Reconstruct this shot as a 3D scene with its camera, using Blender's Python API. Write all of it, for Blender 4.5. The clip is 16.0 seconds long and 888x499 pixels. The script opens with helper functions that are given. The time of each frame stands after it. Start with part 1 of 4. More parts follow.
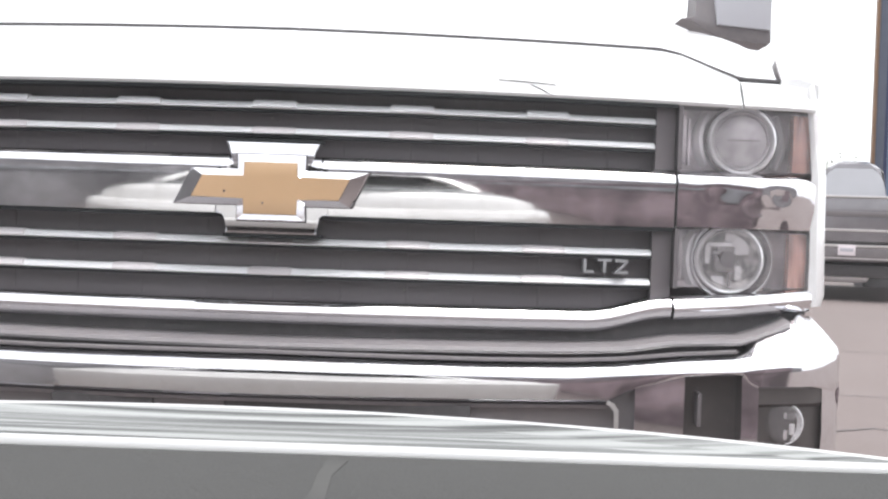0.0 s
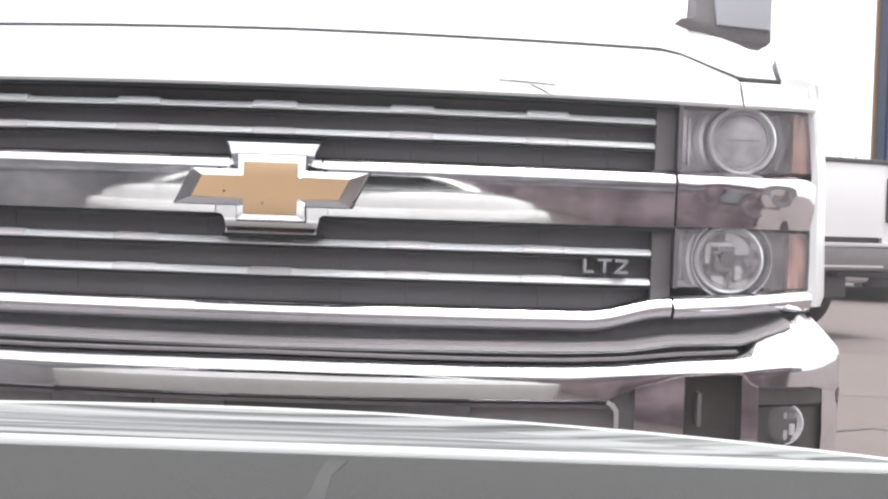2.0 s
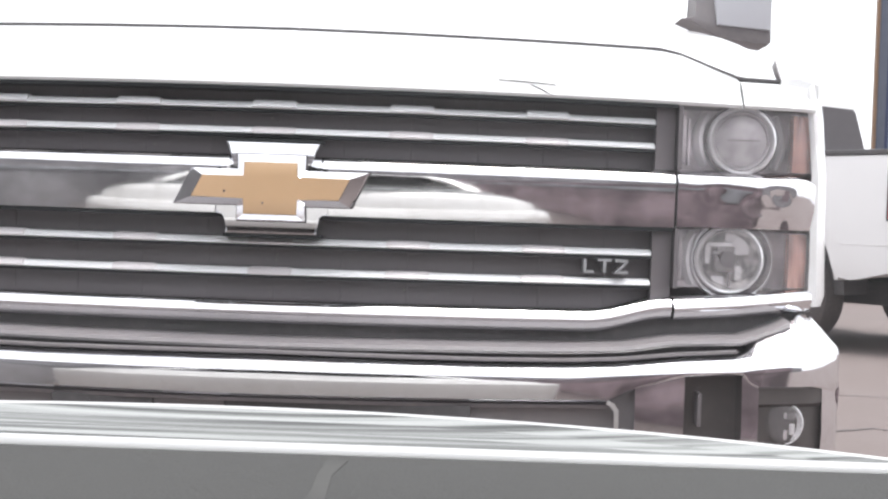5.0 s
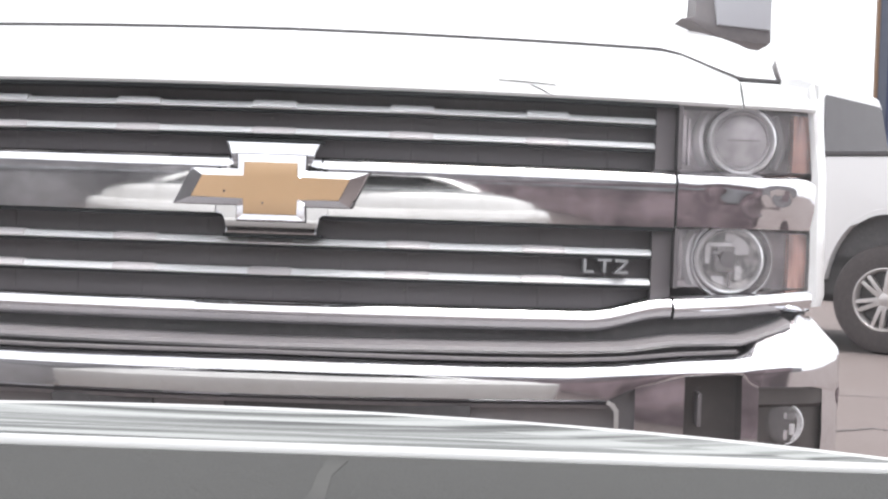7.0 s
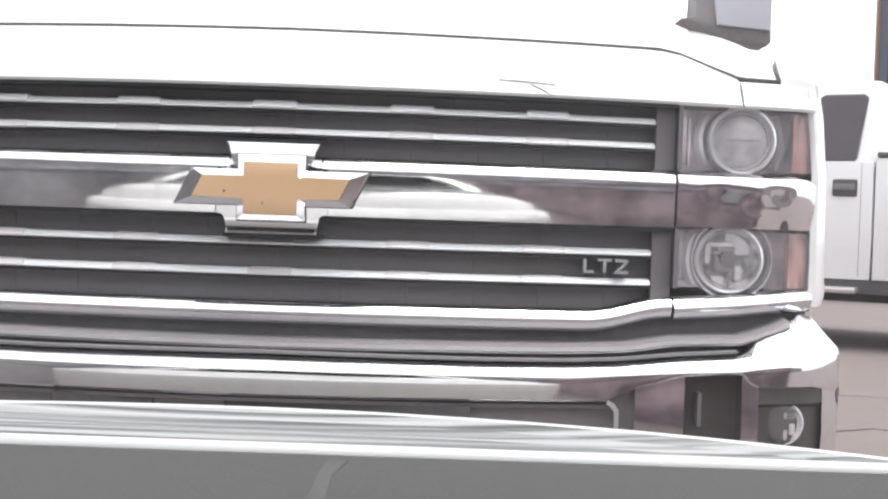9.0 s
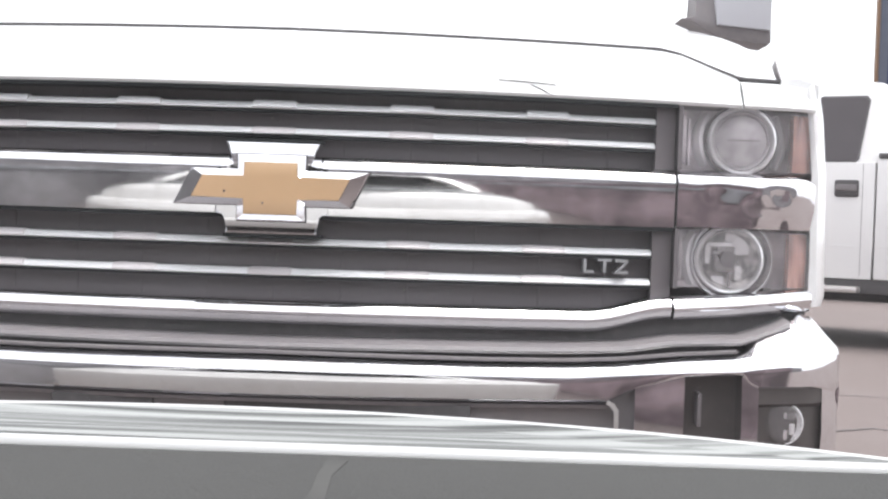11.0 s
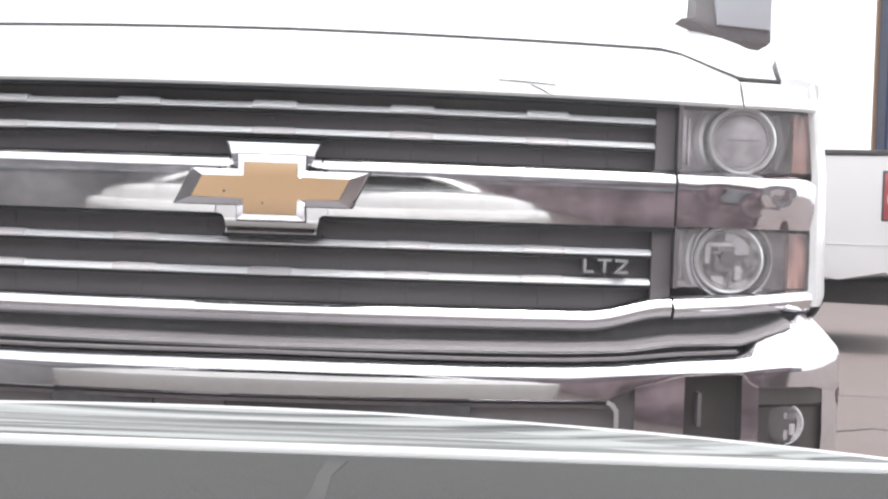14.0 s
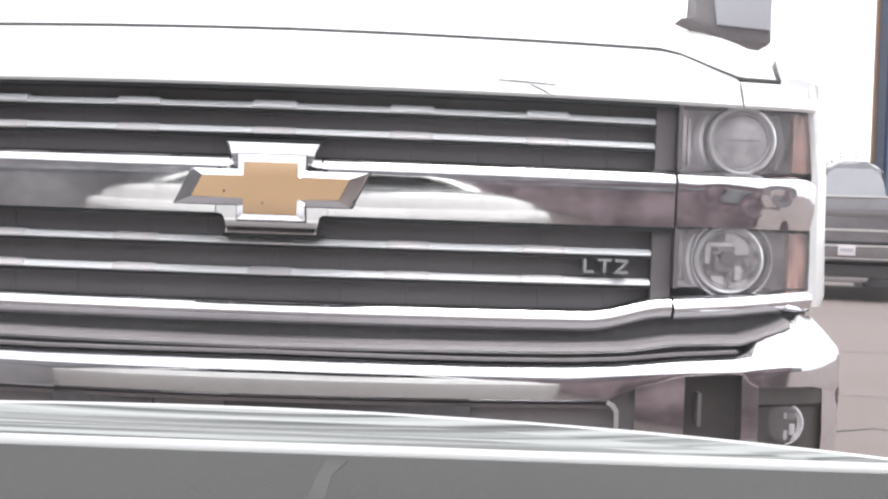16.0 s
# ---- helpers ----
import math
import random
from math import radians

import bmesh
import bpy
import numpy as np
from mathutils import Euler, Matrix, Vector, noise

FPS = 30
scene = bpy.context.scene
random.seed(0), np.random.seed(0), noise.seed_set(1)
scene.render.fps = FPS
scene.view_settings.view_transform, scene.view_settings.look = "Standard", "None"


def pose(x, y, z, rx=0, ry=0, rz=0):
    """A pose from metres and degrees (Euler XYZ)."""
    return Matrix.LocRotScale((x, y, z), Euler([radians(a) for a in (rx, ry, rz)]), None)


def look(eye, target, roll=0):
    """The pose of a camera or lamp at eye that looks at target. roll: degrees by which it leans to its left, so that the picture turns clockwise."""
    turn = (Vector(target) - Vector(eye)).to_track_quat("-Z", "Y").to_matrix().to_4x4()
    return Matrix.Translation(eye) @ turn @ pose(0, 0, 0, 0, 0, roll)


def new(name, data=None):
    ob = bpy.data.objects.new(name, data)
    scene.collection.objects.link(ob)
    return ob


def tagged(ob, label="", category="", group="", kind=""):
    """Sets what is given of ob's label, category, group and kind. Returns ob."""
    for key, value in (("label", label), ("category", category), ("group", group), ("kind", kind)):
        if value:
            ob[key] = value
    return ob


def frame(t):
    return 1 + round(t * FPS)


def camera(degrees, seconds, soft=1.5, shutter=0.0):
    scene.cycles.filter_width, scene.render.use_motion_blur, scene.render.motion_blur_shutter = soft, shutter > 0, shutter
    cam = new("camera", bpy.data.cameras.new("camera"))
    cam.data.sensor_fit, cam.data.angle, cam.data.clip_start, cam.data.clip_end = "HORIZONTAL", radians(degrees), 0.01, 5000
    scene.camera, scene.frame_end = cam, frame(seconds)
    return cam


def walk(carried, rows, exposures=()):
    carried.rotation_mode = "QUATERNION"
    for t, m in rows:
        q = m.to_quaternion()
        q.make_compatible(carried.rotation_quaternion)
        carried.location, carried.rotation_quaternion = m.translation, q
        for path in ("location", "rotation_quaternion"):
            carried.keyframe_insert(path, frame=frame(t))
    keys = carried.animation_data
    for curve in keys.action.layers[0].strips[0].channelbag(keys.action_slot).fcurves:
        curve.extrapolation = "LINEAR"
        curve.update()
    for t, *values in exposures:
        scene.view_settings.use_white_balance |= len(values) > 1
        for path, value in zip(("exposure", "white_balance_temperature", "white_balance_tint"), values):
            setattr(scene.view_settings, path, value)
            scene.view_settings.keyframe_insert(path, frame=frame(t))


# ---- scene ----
cam = camera(36.18, 16.0, soft=2.3)
EYE = (0.0, 0.0, 0.9)
VIEW = look(EYE, (0.0, 10.0, 0.9 - 10.0 * math.tan(radians(1.3844))), 1.947)
walk(cam, [(0.0, VIEW), (16.0, VIEW)], exposures=[(0.0, 1.24, 6330, 9), (16.0, 1.24, 6330, 9)])

# ---- world: bright overcast sky ----
world = bpy.data.worlds.new("overcast_sky")
scene.world = world
world.use_nodes = True
wn, wl = world.node_tree.nodes, world.node_tree.links
sky = wn.new("ShaderNodeTexSky")
sky.sky_type, sky.sun_disc = "NISHITA", False
sky.sun_elevation, sky.sun_rotation = radians(76), radians(117)
sky.air_density, sky.dust_density = 1.0, 4.0
grey = wn.new("ShaderNodeHueSaturation")
grey.inputs["Saturation"].default_value = 0.12
wl.new(sky.outputs[0], grey.inputs["Color"])
veil = wn.new("ShaderNodeMixRGB")
veil.inputs[0].default_value = 0.6
veil.inputs[2].default_value = (6.9, 6.8, 7.0, 1)
wl.new(grey.outputs[0], veil.inputs[1])
wl.new(veil.outputs[0], wn["Background"].inputs["Color"])
wn["Background"].inputs["Strength"].default_value = 0.13
sun_data = bpy.data.lights.new("sun", "SUN")
sun_data.energy, sun_data.angle, sun_data.color = 0.9, radians(25), (1.0, 0.97, 0.93)
sun = new("sun", sun_data)
sun.matrix_world = look((3.0, 0.5, 14.0), (0, 2, 0))


# ---- materials ----
def mat(name, colour, rough=0.5, metal=0.0, vary=0.12, scale=6.0, bump=0.0, bump_scale=60.0, coat=0.0, dirt=0.0,
        dirt_colour=(0.35, 0.31, 0.28), emit=None, strength=0.0, spec=0.5, trans=0.0, ior=1.45, bump_detail=3, stretch=None, lo=0.0, hi=1.0):
    m = bpy.data.materials.new(name)
    m.use_nodes = True
    n, l = m.node_tree.nodes, m.node_tree.links
    b = n["Principled BSDF"]
    co = n.new("ShaderNodeTexCoord")
    big = n.new("ShaderNodeTexNoise")
    big.inputs["Scale"].default_value, big.inputs["Detail"].default_value = scale, 5
    place = co.outputs["Object"]
    if stretch:
        mp = n.new("ShaderNodeMapping")
        mp.inputs["Scale"].default_value = stretch
        l.new(place, mp.inputs[0])
        place = mp.outputs[0]
    l.new(place, big.inputs["Vector"])
    ramp = n.new("ShaderNodeMapRange")
    ramp.inputs[1].default_value, ramp.inputs[2].default_value = lo, hi
    ramp.inputs[3].default_value, ramp.inputs[4].default_value = 1 - vary, 1 + vary
    l.new(big.outputs[0], ramp.inputs[0])
    tone = n.new("ShaderNodeVectorMath")
    tone.operation = "SCALE"
    tone.inputs[0].default_value = colour
    l.new(ramp.outputs[0], tone.inputs["Scale"])
    out = tone.outputs[0]
    if dirt:
        fine = n.new("ShaderNodeTexNoise")
        fine.inputs["Scale"].default_value, fine.inputs["Detail"].default_value = scale * 7, 8
        l.new(place, fine.inputs["Vector"])
        mask = n.new("ShaderNodeMapRange")
        mask.inputs[1].default_value, mask.inputs[2].default_value = 0.45, 0.8
        mask.inputs[4].default_value = dirt
        l.new(fine.outputs[0], mask.inputs[0])
        mix = n.new("ShaderNodeMixRGB")
        mix.inputs[2].default_value = (*dirt_colour, 1)
        l.new(mask.outputs[0], mix.inputs[0])
        l.new(out, mix.inputs[1])
        out = mix.outputs[0]
        rmix = n.new("ShaderNodeMapRange")
        rmix.inputs[3].default_value, rmix.inputs[4].default_value = rough, min(1.0, rough + 0.35)
        l.new(mask.outputs[0], rmix.inputs[0])
        l.new(rmix.outputs[0], b.inputs["Roughness"])
    else:
        b.inputs["Roughness"].default_value = rough
    l.new(out, b.inputs["Base Color"])
    b.inputs["Metallic"].default_value = metal
    b.inputs["Specular IOR Level"].default_value = spec
    b.inputs["IOR"].default_value = ior
    b.inputs["Coat Weight"].default_value = coat
    b.inputs["Coat Roughness"].default_value = 0.05
    b.inputs["Transmission Weight"].default_value = trans
    if emit:
        b.inputs["Emission Color"].default_value = (*emit, 1)
        b.inputs["Emission Strength"].default_value = strength
    if bump:
        grain = n.new("ShaderNodeTexNoise")
        grain.inputs["Scale"].default_value, grain.inputs["Detail"].default_value = bump_scale, bump_detail
        l.new(co.outputs["Object"], grain.inputs["Vector"])
        bm_node = n.new("ShaderNodeBump")
        bm_node.inputs["Strength"].default_value = bump
        bm_node.inputs["Distance"].default_value = 0.01
        l.new(grain.outputs[0], bm_node.inputs["Height"])
        l.new(bm_node.outputs[0], b.inputs["Normal"])
    return m


WHITE = mat("white_paint", (0.80, 0.80, 0.80), 0.22, vary=0.03, coat=0.5, dirt=0.10, dirt_colour=(0.55, 0.52, 0.5))
WHITE2 = mat("white_paint_dusty", (0.72, 0.71, 0.71), 0.3, vary=0.04, coat=0.3, dirt=0.12, dirt_colour=(0.5, 0.47, 0.45))
WAVY = mat("rippled_chrome", (0.80, 0.79, 0.81), 0.05, 1.0, vary=0.05, bump=0.5, bump_scale=9, bump_detail=1, dirt=0.1)
CHROME2 = mat("worn_chrome", (0.82, 0.82, 0.84), 0.06, 1.0, vary=0.05, bump=0.03, bump_scale=7, dirt=0.2, dirt_colour=(0.5, 0.48, 0.46))
SATIN = mat("satin_chrome", (0.95, 0.95, 0.96), 0.3, 0.15, vary=0.04, dirt=0.1)
CHROME = mat("chrome", (0.82, 0.82, 0.84), 0.05, 1.0, vary=0.03, bump=0.015, bump_scale=5, dirt=0.12)
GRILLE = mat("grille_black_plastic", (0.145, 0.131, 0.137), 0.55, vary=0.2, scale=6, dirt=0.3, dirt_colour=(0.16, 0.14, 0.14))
DARK = mat("dark_plastic", (0.075, 0.07, 0.072), 0.55, vary=0.2, bump=0.2, bump_scale=400, dirt=0.25, dirt_colour=(0.18, 0.16, 0.16))
TRIM = mat("grey_plastic_trim", (0.16, 0.145, 0.15), 0.4, vary=0.15, dirt=0.2)
GOLD = mat("gold_enamel", (0.62, 0.41, 0.235), 0.35, vary=0.05, scale=20, coat=0.3, dirt=0.05)
BADGE = mat("dull_badge_metal", (0.33, 0.33, 0.34), 0.4, 0.2, vary=0.2, scale=40)
MIRRORCAP = mat("grey_mirror_cap", (0.47, 0.47, 0.50), 0.3, vary=0.05, coat=0.3)
HOUSING = mat("lamp_housing", (0.72, 0.68, 0.70), 0.35, 0.2, vary=0.45, scale=18, lo=0.33, hi=0.67, bump=0.4, bump_scale=22)
FACETED = mat("faceted_reflector", (0.72, 0.70, 0.69), 0.3, 0.45, vary=0.5, scale=38, lo=0.38, hi=0.62, bump=0.3, bump_scale=40)
REFLECTOR = mat("lamp_reflector", (0.88, 0.88, 0.89), 0.34, 0.55, vary=0.05)
AMBER = mat("amber_side_reflector", (0.43, 0.235, 0.19), 0.25, vary=0.5, scale=16, stretch=(3, 3, 0.5), lo=0.3, hi=0.7, coat=0.5)
LENS = mat("hazed_clear_lens", (0.85, 0.83, 0.84), 0.05, trans=0.945, ior=1.15, vary=0.08, scale=14)
BULB = mat("projector_lens", (0.47, 0.45, 0.46), 0.38, 0.0, vary=0.3, scale=22, lo=0.35, hi=0.65, coat=1.0)
GLASS = mat("tinted_window_glass", (0.085, 0.077, 0.082), 0.12, vary=0.1, spec=0.12)
GLASS2 = mat("hazy_rear_glass", (0.46, 0.46, 0.485), 0.1, vary=0.1, coat=0.8)
TYRE = mat("tyre_rubber", (0.066, 0.056, 0.056), 0.8, vary=0.2, bump=0.3, bump_scale=80, dirt=0.3, dirt_colour=(0.16, 0.14, 0.13))
ALLOY = mat("silver_alloy", (0.56, 0.53, 0.52), 0.35, 0.6, vary=0.08, dirt=0.15)
REDLENS = mat("red_tail_lens", (0.42, 0.085, 0.09), 0.2, vary=0.12, scale=25, coat=0.6)
REDGLOW = mat("lit_brake_lens", (0.6, 0.06, 0.06), 0.2, emit=(1.0, 0.45, 0.42), strength=0.6)
WHITEGLOW = mat("lit_reversing_lens", (0.9, 0.85, 0.8), 0.2, emit=(1.0, 0.94, 0.88), strength=1.2)
WHITELENS = mat("white_tail_lens", (0.62, 0.54, 0.52), 0.2)
PLATE = mat("number_plate", (0.72, 0.66, 0.68), 0.4, vary=0.08, scale=30)
PLATEBAR = mat("plate_print", (0.46, 0.45, 0.49), 0.5)
CHARCOAL = mat("charcoal_paint", (0.20, 0.19, 0.20), 0.2, 0.3, coat=1.0, vary=0.3, scale=4, bump=0.12, bump_scale=3)
SILVER = mat("silver_paint", (0.66, 0.645, 0.615), 0.3, 0.05, vary=0.06, coat=0.6, dirt=0.12)
# the lid's reflections are painted in as stretched light and dark streaks
DECK = mat("silver_lid_painted_reflections", (0.185, 0.19, 0.185), 0.4, 0.1, vary=0.8, scale=5, stretch=(0.3, 26, 1), lo=0.40, hi=0.60, dirt=0.7, dirt_colour=(0.34, 0.35, 0.335), spec=0.3)
MOULDING = mat("bright_moulding", (0.54, 0.54, 0.535), 0.35, 0.2, vary=0.12, stretch=(0.5, 8, 1))
FILLER = mat("grey_filler_plastic", (0.23, 0.212, 0.218), 0.35, vary=0.1, dirt=0.2)
# near-black for strips that draw shade lines on the grille and emblem
SHADE_LINE = mat("black_shade_line", (0.012, 0.014, 0.015), 0.8, vary=0.2)
LINK = mat("dull_chrome_link", (0.74, 0.70, 0.71), 0.35, 0.2, vary=0.06)
STEP = mat("dark_brown_bumper_plastic", (0.075, 0.064, 0.062), 0.6, vary=0.25, dirt=0.2, dirt_colour=(0.14, 0.12, 0.11))
SHELF_SMEAR = mat("pale_glass_reflection", (0.064, 0.0625, 0.06), 0.9, vary=0.3, scale=30)
RAIL = mat("pale_reflected_rail", (0.30, 0.30, 0.31), 0.6, vary=0.35, scale=1.6, lo=0.35, hi=0.65)
SHELF = mat("grey_parcel_shelf", (0.050, 0.049, 0.047), 0.85, vary=0.15, bump=0.3, bump_scale=500)
SLATE = mat("slate_blue_paint", (0.07, 0.08, 0.11), 0.5, vary=0.2)
NAVY = mat("navy_paint", (0.02, 0.03, 0.08), 0.4, vary=0.2)
PALEBLUE = mat("pale_blue_panel", (0.13, 0.18, 0.26), 0.4, vary=0.06)
BROWN = mat("rusty_brown_paint", (0.2, 0.12, 0.07), 0.6, vary=0.3, scale=3)
CONCRETE = mat("dark_block_grey", (0.22, 0.21, 0.215), 0.8, vary=0.5, scale=1.1, lo=0.33, hi=0.67)
SPECK = mat("pale_dust", (0.24, 0.22, 0.2), 0.9)
BRICKRED = mat("reddish_reflected_wall", (0.265, 0.205, 0.215), 0.8, vary=0.7, scale=1.3, lo=0.33, hi=0.67)
BARK = mat("bark", (0.25, 0.22, 0.2), 0.9, vary=0.3)
LEAF = mat("pale_leaves", (0.18, 0.2, 0.13), 0.7, vary=0.4, scale=3)


def asphalt_material():
    m = mat("worn_asphalt", (0.168, 0.136, 0.128), 0.85, vary=0.12, scale=0.35, bump=0.4, bump_scale=120, dirt=0.3,
            dirt_colour=(0.21, 0.185, 0.178))
    return m


ASPHALT = asphalt_material()


def hazed_glass_material():
    """Clear glass; a thin, uneven dust film, lit by the sky, imitates reflection haze."""
    m = bpy.data.materials.new("dust_hazed_window_glass")
    m.use_nodes = True
    n, l = m.node_tree.nodes, m.node_tree.links
    n.remove(n["Principled BSDF"])
    co, film, fade = n.new("ShaderNodeTexCoord"), n.new("ShaderNodeTexNoise"), n.new("ShaderNodeMapRange")
    film.inputs["Scale"].default_value, film.inputs["Detail"].default_value = 5.0, 4
    fade.inputs[1].default_value, fade.inputs[2].default_value = 0.35, 0.65
    fade.inputs[3].default_value, fade.inputs[4].default_value = 0.005, 0.017
    l.new(co.outputs["Object"], film.inputs["Vector"])
    l.new(film.outputs[0], fade.inputs[0])
    clear, dust, both_of = n.new("ShaderNodeBsdfTransparent"), n.new("ShaderNodeBsdfTranslucent"), n.new("ShaderNodeMixShader")
    dust.inputs[0].default_value = (0.78, 0.79, 0.80, 1)
    l.new(fade.outputs[0], both_of.inputs[0])
    l.new(clear.outputs[0], both_of.inputs[1])
    l.new(dust.outputs[0], both_of.inputs[2])
    l.new(both_of.outputs[0], n["Material Output"].inputs["Surface"])
    return m


HAZED = hazed_glass_material()


# ---- mesh helpers ----
def smooth_by_angle(me, degrees=35):
    b = bmesh.new()
    b.from_mesh(me)
    for f in b.faces:
        f.smooth = True
    for e in b.edges:
        e.smooth = not (len(e.link_faces) == 2 and e.calc_face_angle(0) > radians(degrees))
    b.to_mesh(me)
    b.free()


def part(name, bm, material, parent=None, label="", smooth=True):
    bmesh.ops.recalc_face_normals(bm, faces=bm.faces[:])
    me = bpy.data.meshes.new(name)
    bm.to_mesh(me)
    bm.free()
    if smooth:
        smooth_by_angle(me)
    me.materials.append(material)
    ob = new(name, me)
    if parent:
        ob.parent = parent
    return tagged(ob, label)


def thing(name, m, label, category, group="", kind=""):
    ob = new(name)
    ob.matrix_world = m
    return tagged(ob, label, category, group, kind)


def lerp_at(nodes, x):
    if x <= nodes[0][0]:
        return nodes[0][1]
    for (a, p), (b, q) in zip(nodes, nodes[1:]):
        if x <= b:
            return p + (q - p) * (x - a) / (b - a)
    return nodes[-1][1]


def loft(bm, rings, cap=True, close=True):
    """Join closed rings of points into a skin."""
    vs = [[bm.verts.new(p) for p in r] for r in rings]
    n = len(vs[0])
    for a, b in zip(vs, vs[1:]):
        for i in range(n if close else n - 1):
            j = (i + 1) % n
            bm.faces.new((a[i], a[j], b[j], b[i]))
    if cap and close:
        bm.faces.new(vs[0])
        bm.faces.new(vs[-1][::-1])
    return bm


def box(bm, x0, x1, y0, y1, z0, z1, bevel=0.0):
    r = bmesh.ops.create_cube(bm, size=1)
    vs = r["verts"]
    for v in vs:
        v.co = Vector(((x0 + x1) / 2 + v.co.x * (x1 - x0), (y0 + y1) / 2 + v.co.y * (y1 - y0), (z0 + z1) / 2 + v.co.z * (z1 - z0)))
    if bevel:
        es = {e for v in vs for e in v.link_edges}
        bmesh.ops.bevel(bm, geom=list(es), offset=bevel, segments=2, affect="EDGES", profile=0.6)
    return bm


def prism(bm, pts, a, b, axis="y", bevel=0.0, shrink=0.0):
    """Polygon pts (u, w) pushed from a to b. axis y: pts are x, z. axis x: pts are y, z. axis z: pts are x, y."""
    cu, cw = sum(p[0] for p in pts) / len(pts), sum(p[1] for p in pts) / len(pts)

    def place(u, w, d):
        return {"y": (u, d, w), "x": (d, u, w), "z": (u, w, d)}[axis]
    lo = [bm.verts.new(place(cu + (u - cu) * (1 - shrink), cw + (w - cw) * (1 - shrink), a)) for u, w in pts]
    hi = [bm.verts.new(place(u, w, b)) for u, w in pts]
    fs = [bm.faces.new(lo), bm.faces.new(hi[::-1])]
    n = len(pts)
    for i in range(n):
        j = (i + 1) % n
        fs.append(bm.faces.new((lo[i], hi[i], hi[j], lo[j])))
    if bevel:
        es = {e for e in fs[0].edges} | {e for e in fs[1].edges}
        bmesh.ops.bevel(bm, geom=list(es), offset=bevel, segments=2, affect="EDGES", profile=0.6)
    return bm


def lathe(bm, prof, centre, axis="y", n=40):
    """Turn (radius, depth) pairs about an axis through centre."""
    rings = []
    for r, d in prof:
        ring = []
        for i in range(n):
            t = 2 * math.pi * i / n
            u, w = r * math.cos(t), r * math.sin(t)
            p = {"y": (u, d, w), "x": (d, u, w), "z": (u, w, d)}[axis]
            ring.append((centre[0] + p[0], centre[1] + p[1], centre[2] + p[2]))
        rings.append(ring)
    return loft(bm, rings)


def span(a, b, n):
    return [a + (b - a) * i / n for i in range(n + 1)]


def along(bm, xs, prof):
    """Sweep the cross-section prof(x) -> [(y, z), ...] along x."""
    return loft(bm, [[(x, y, z) for y, z in prof(x)] for x in xs])


# ---- ground and surroundings ----
def build_ground():
    bm = bmesh.new()
    bmesh.ops.create_grid(bm, x_segments=40, y_segments=40, size=400)
    for v in bm.verts:
        v.co.z = 0.0
    tagged(part("ground", bm, ASPHALT, smooth=False), "worn grey asphalt of the parking lot", "ground", kind="structure")
    # tar-filled cracks running across the lot
    for y0, x0, x1, w in ((10.02, 1.2, 9.0, 0.018), (7.35, 1.6, 5.0, 0.012), (6.1, 1.4, 4.2, 0.02), (14.6, 3.0, 12.0, 0.02)):
        b = bmesh.new()
        a = None
        for i in range(25):
            x = x0 + (x1 - x0) * i / 24
            y = y0 + 0.05 * math.sin(i * 1.7 + y0) + 0.03 * math.sin(i * 4.1)
            p, q = b.verts.new((x, y - w / 2, 0.004)), b.verts.new((x, y + w / 2, 0.004))
            if a:
                b.faces.new((a[0], p, q, a[1]))
            a = (p, q)
        tagged(part("crack", b, DARK, smooth=False), "thin dark tar-filled crack in the asphalt", "crack", kind="structure")
    # walls out of view, added so that the chrome has dark surroundings to reflect
    bm = bmesh.new()
    box(bm, -30, 30, -16.3, -16, 0, 6.2)
    tagged(part("unseen_wall_behind", bm, CONCRETE), "unseen dark wall behind, added for the chrome to reflect", "wall", kind="structure")
    for nm, x0, x1, y1, mt, lab in (("unseen_wall_east", 1.95, 2.2, 1.12, BRICKRED, "unseen reddish wall, added to darken the chrome's right side"), ("unseen_wall_west", -2.55, -2.3, 2.25, CONCRETE, "unseen grey wall, added to darken the chrome's left side")):
        bm = bmesh.new()
        box(bm, x0, x1, -15.9, y1, 0, 1.32 if x0 > 0 else 1.95)
        tagged(part(nm, bm, mt), lab, "wall", kind="structure")
        side = -1 if x0 > 0 else 1
        xr = x0 if x0 > 0 else x1
        # pale rail out of view, added for a light stripe in the chrome
        bm = bmesh.new()
        box(bm, min(xr, xr + side * 0.05), max(xr, xr + side * 0.05), -15.9, y1 - 0.1, 0.90, 1.03, 0.015)
        tagged(part("trim", bm, RAIL), "unseen pale rail, added as a stripe in the reflections", "rail", kind="structure")


# ---- the parked white pickup: front end, built about its centre line; y runs back from the grille ----
def bow(x):
    return 0.17 * x * x


def both(name, fn, material, parent, label=""):
    """One part on each side of the truck; fn(bm, s) with s = 1 or -1."""
    out = []
    for s in (1, -1):
        bm = bmesh.new()
        fn(bm, s)
        out.append(part(name, bm, material, parent, label))
    return out


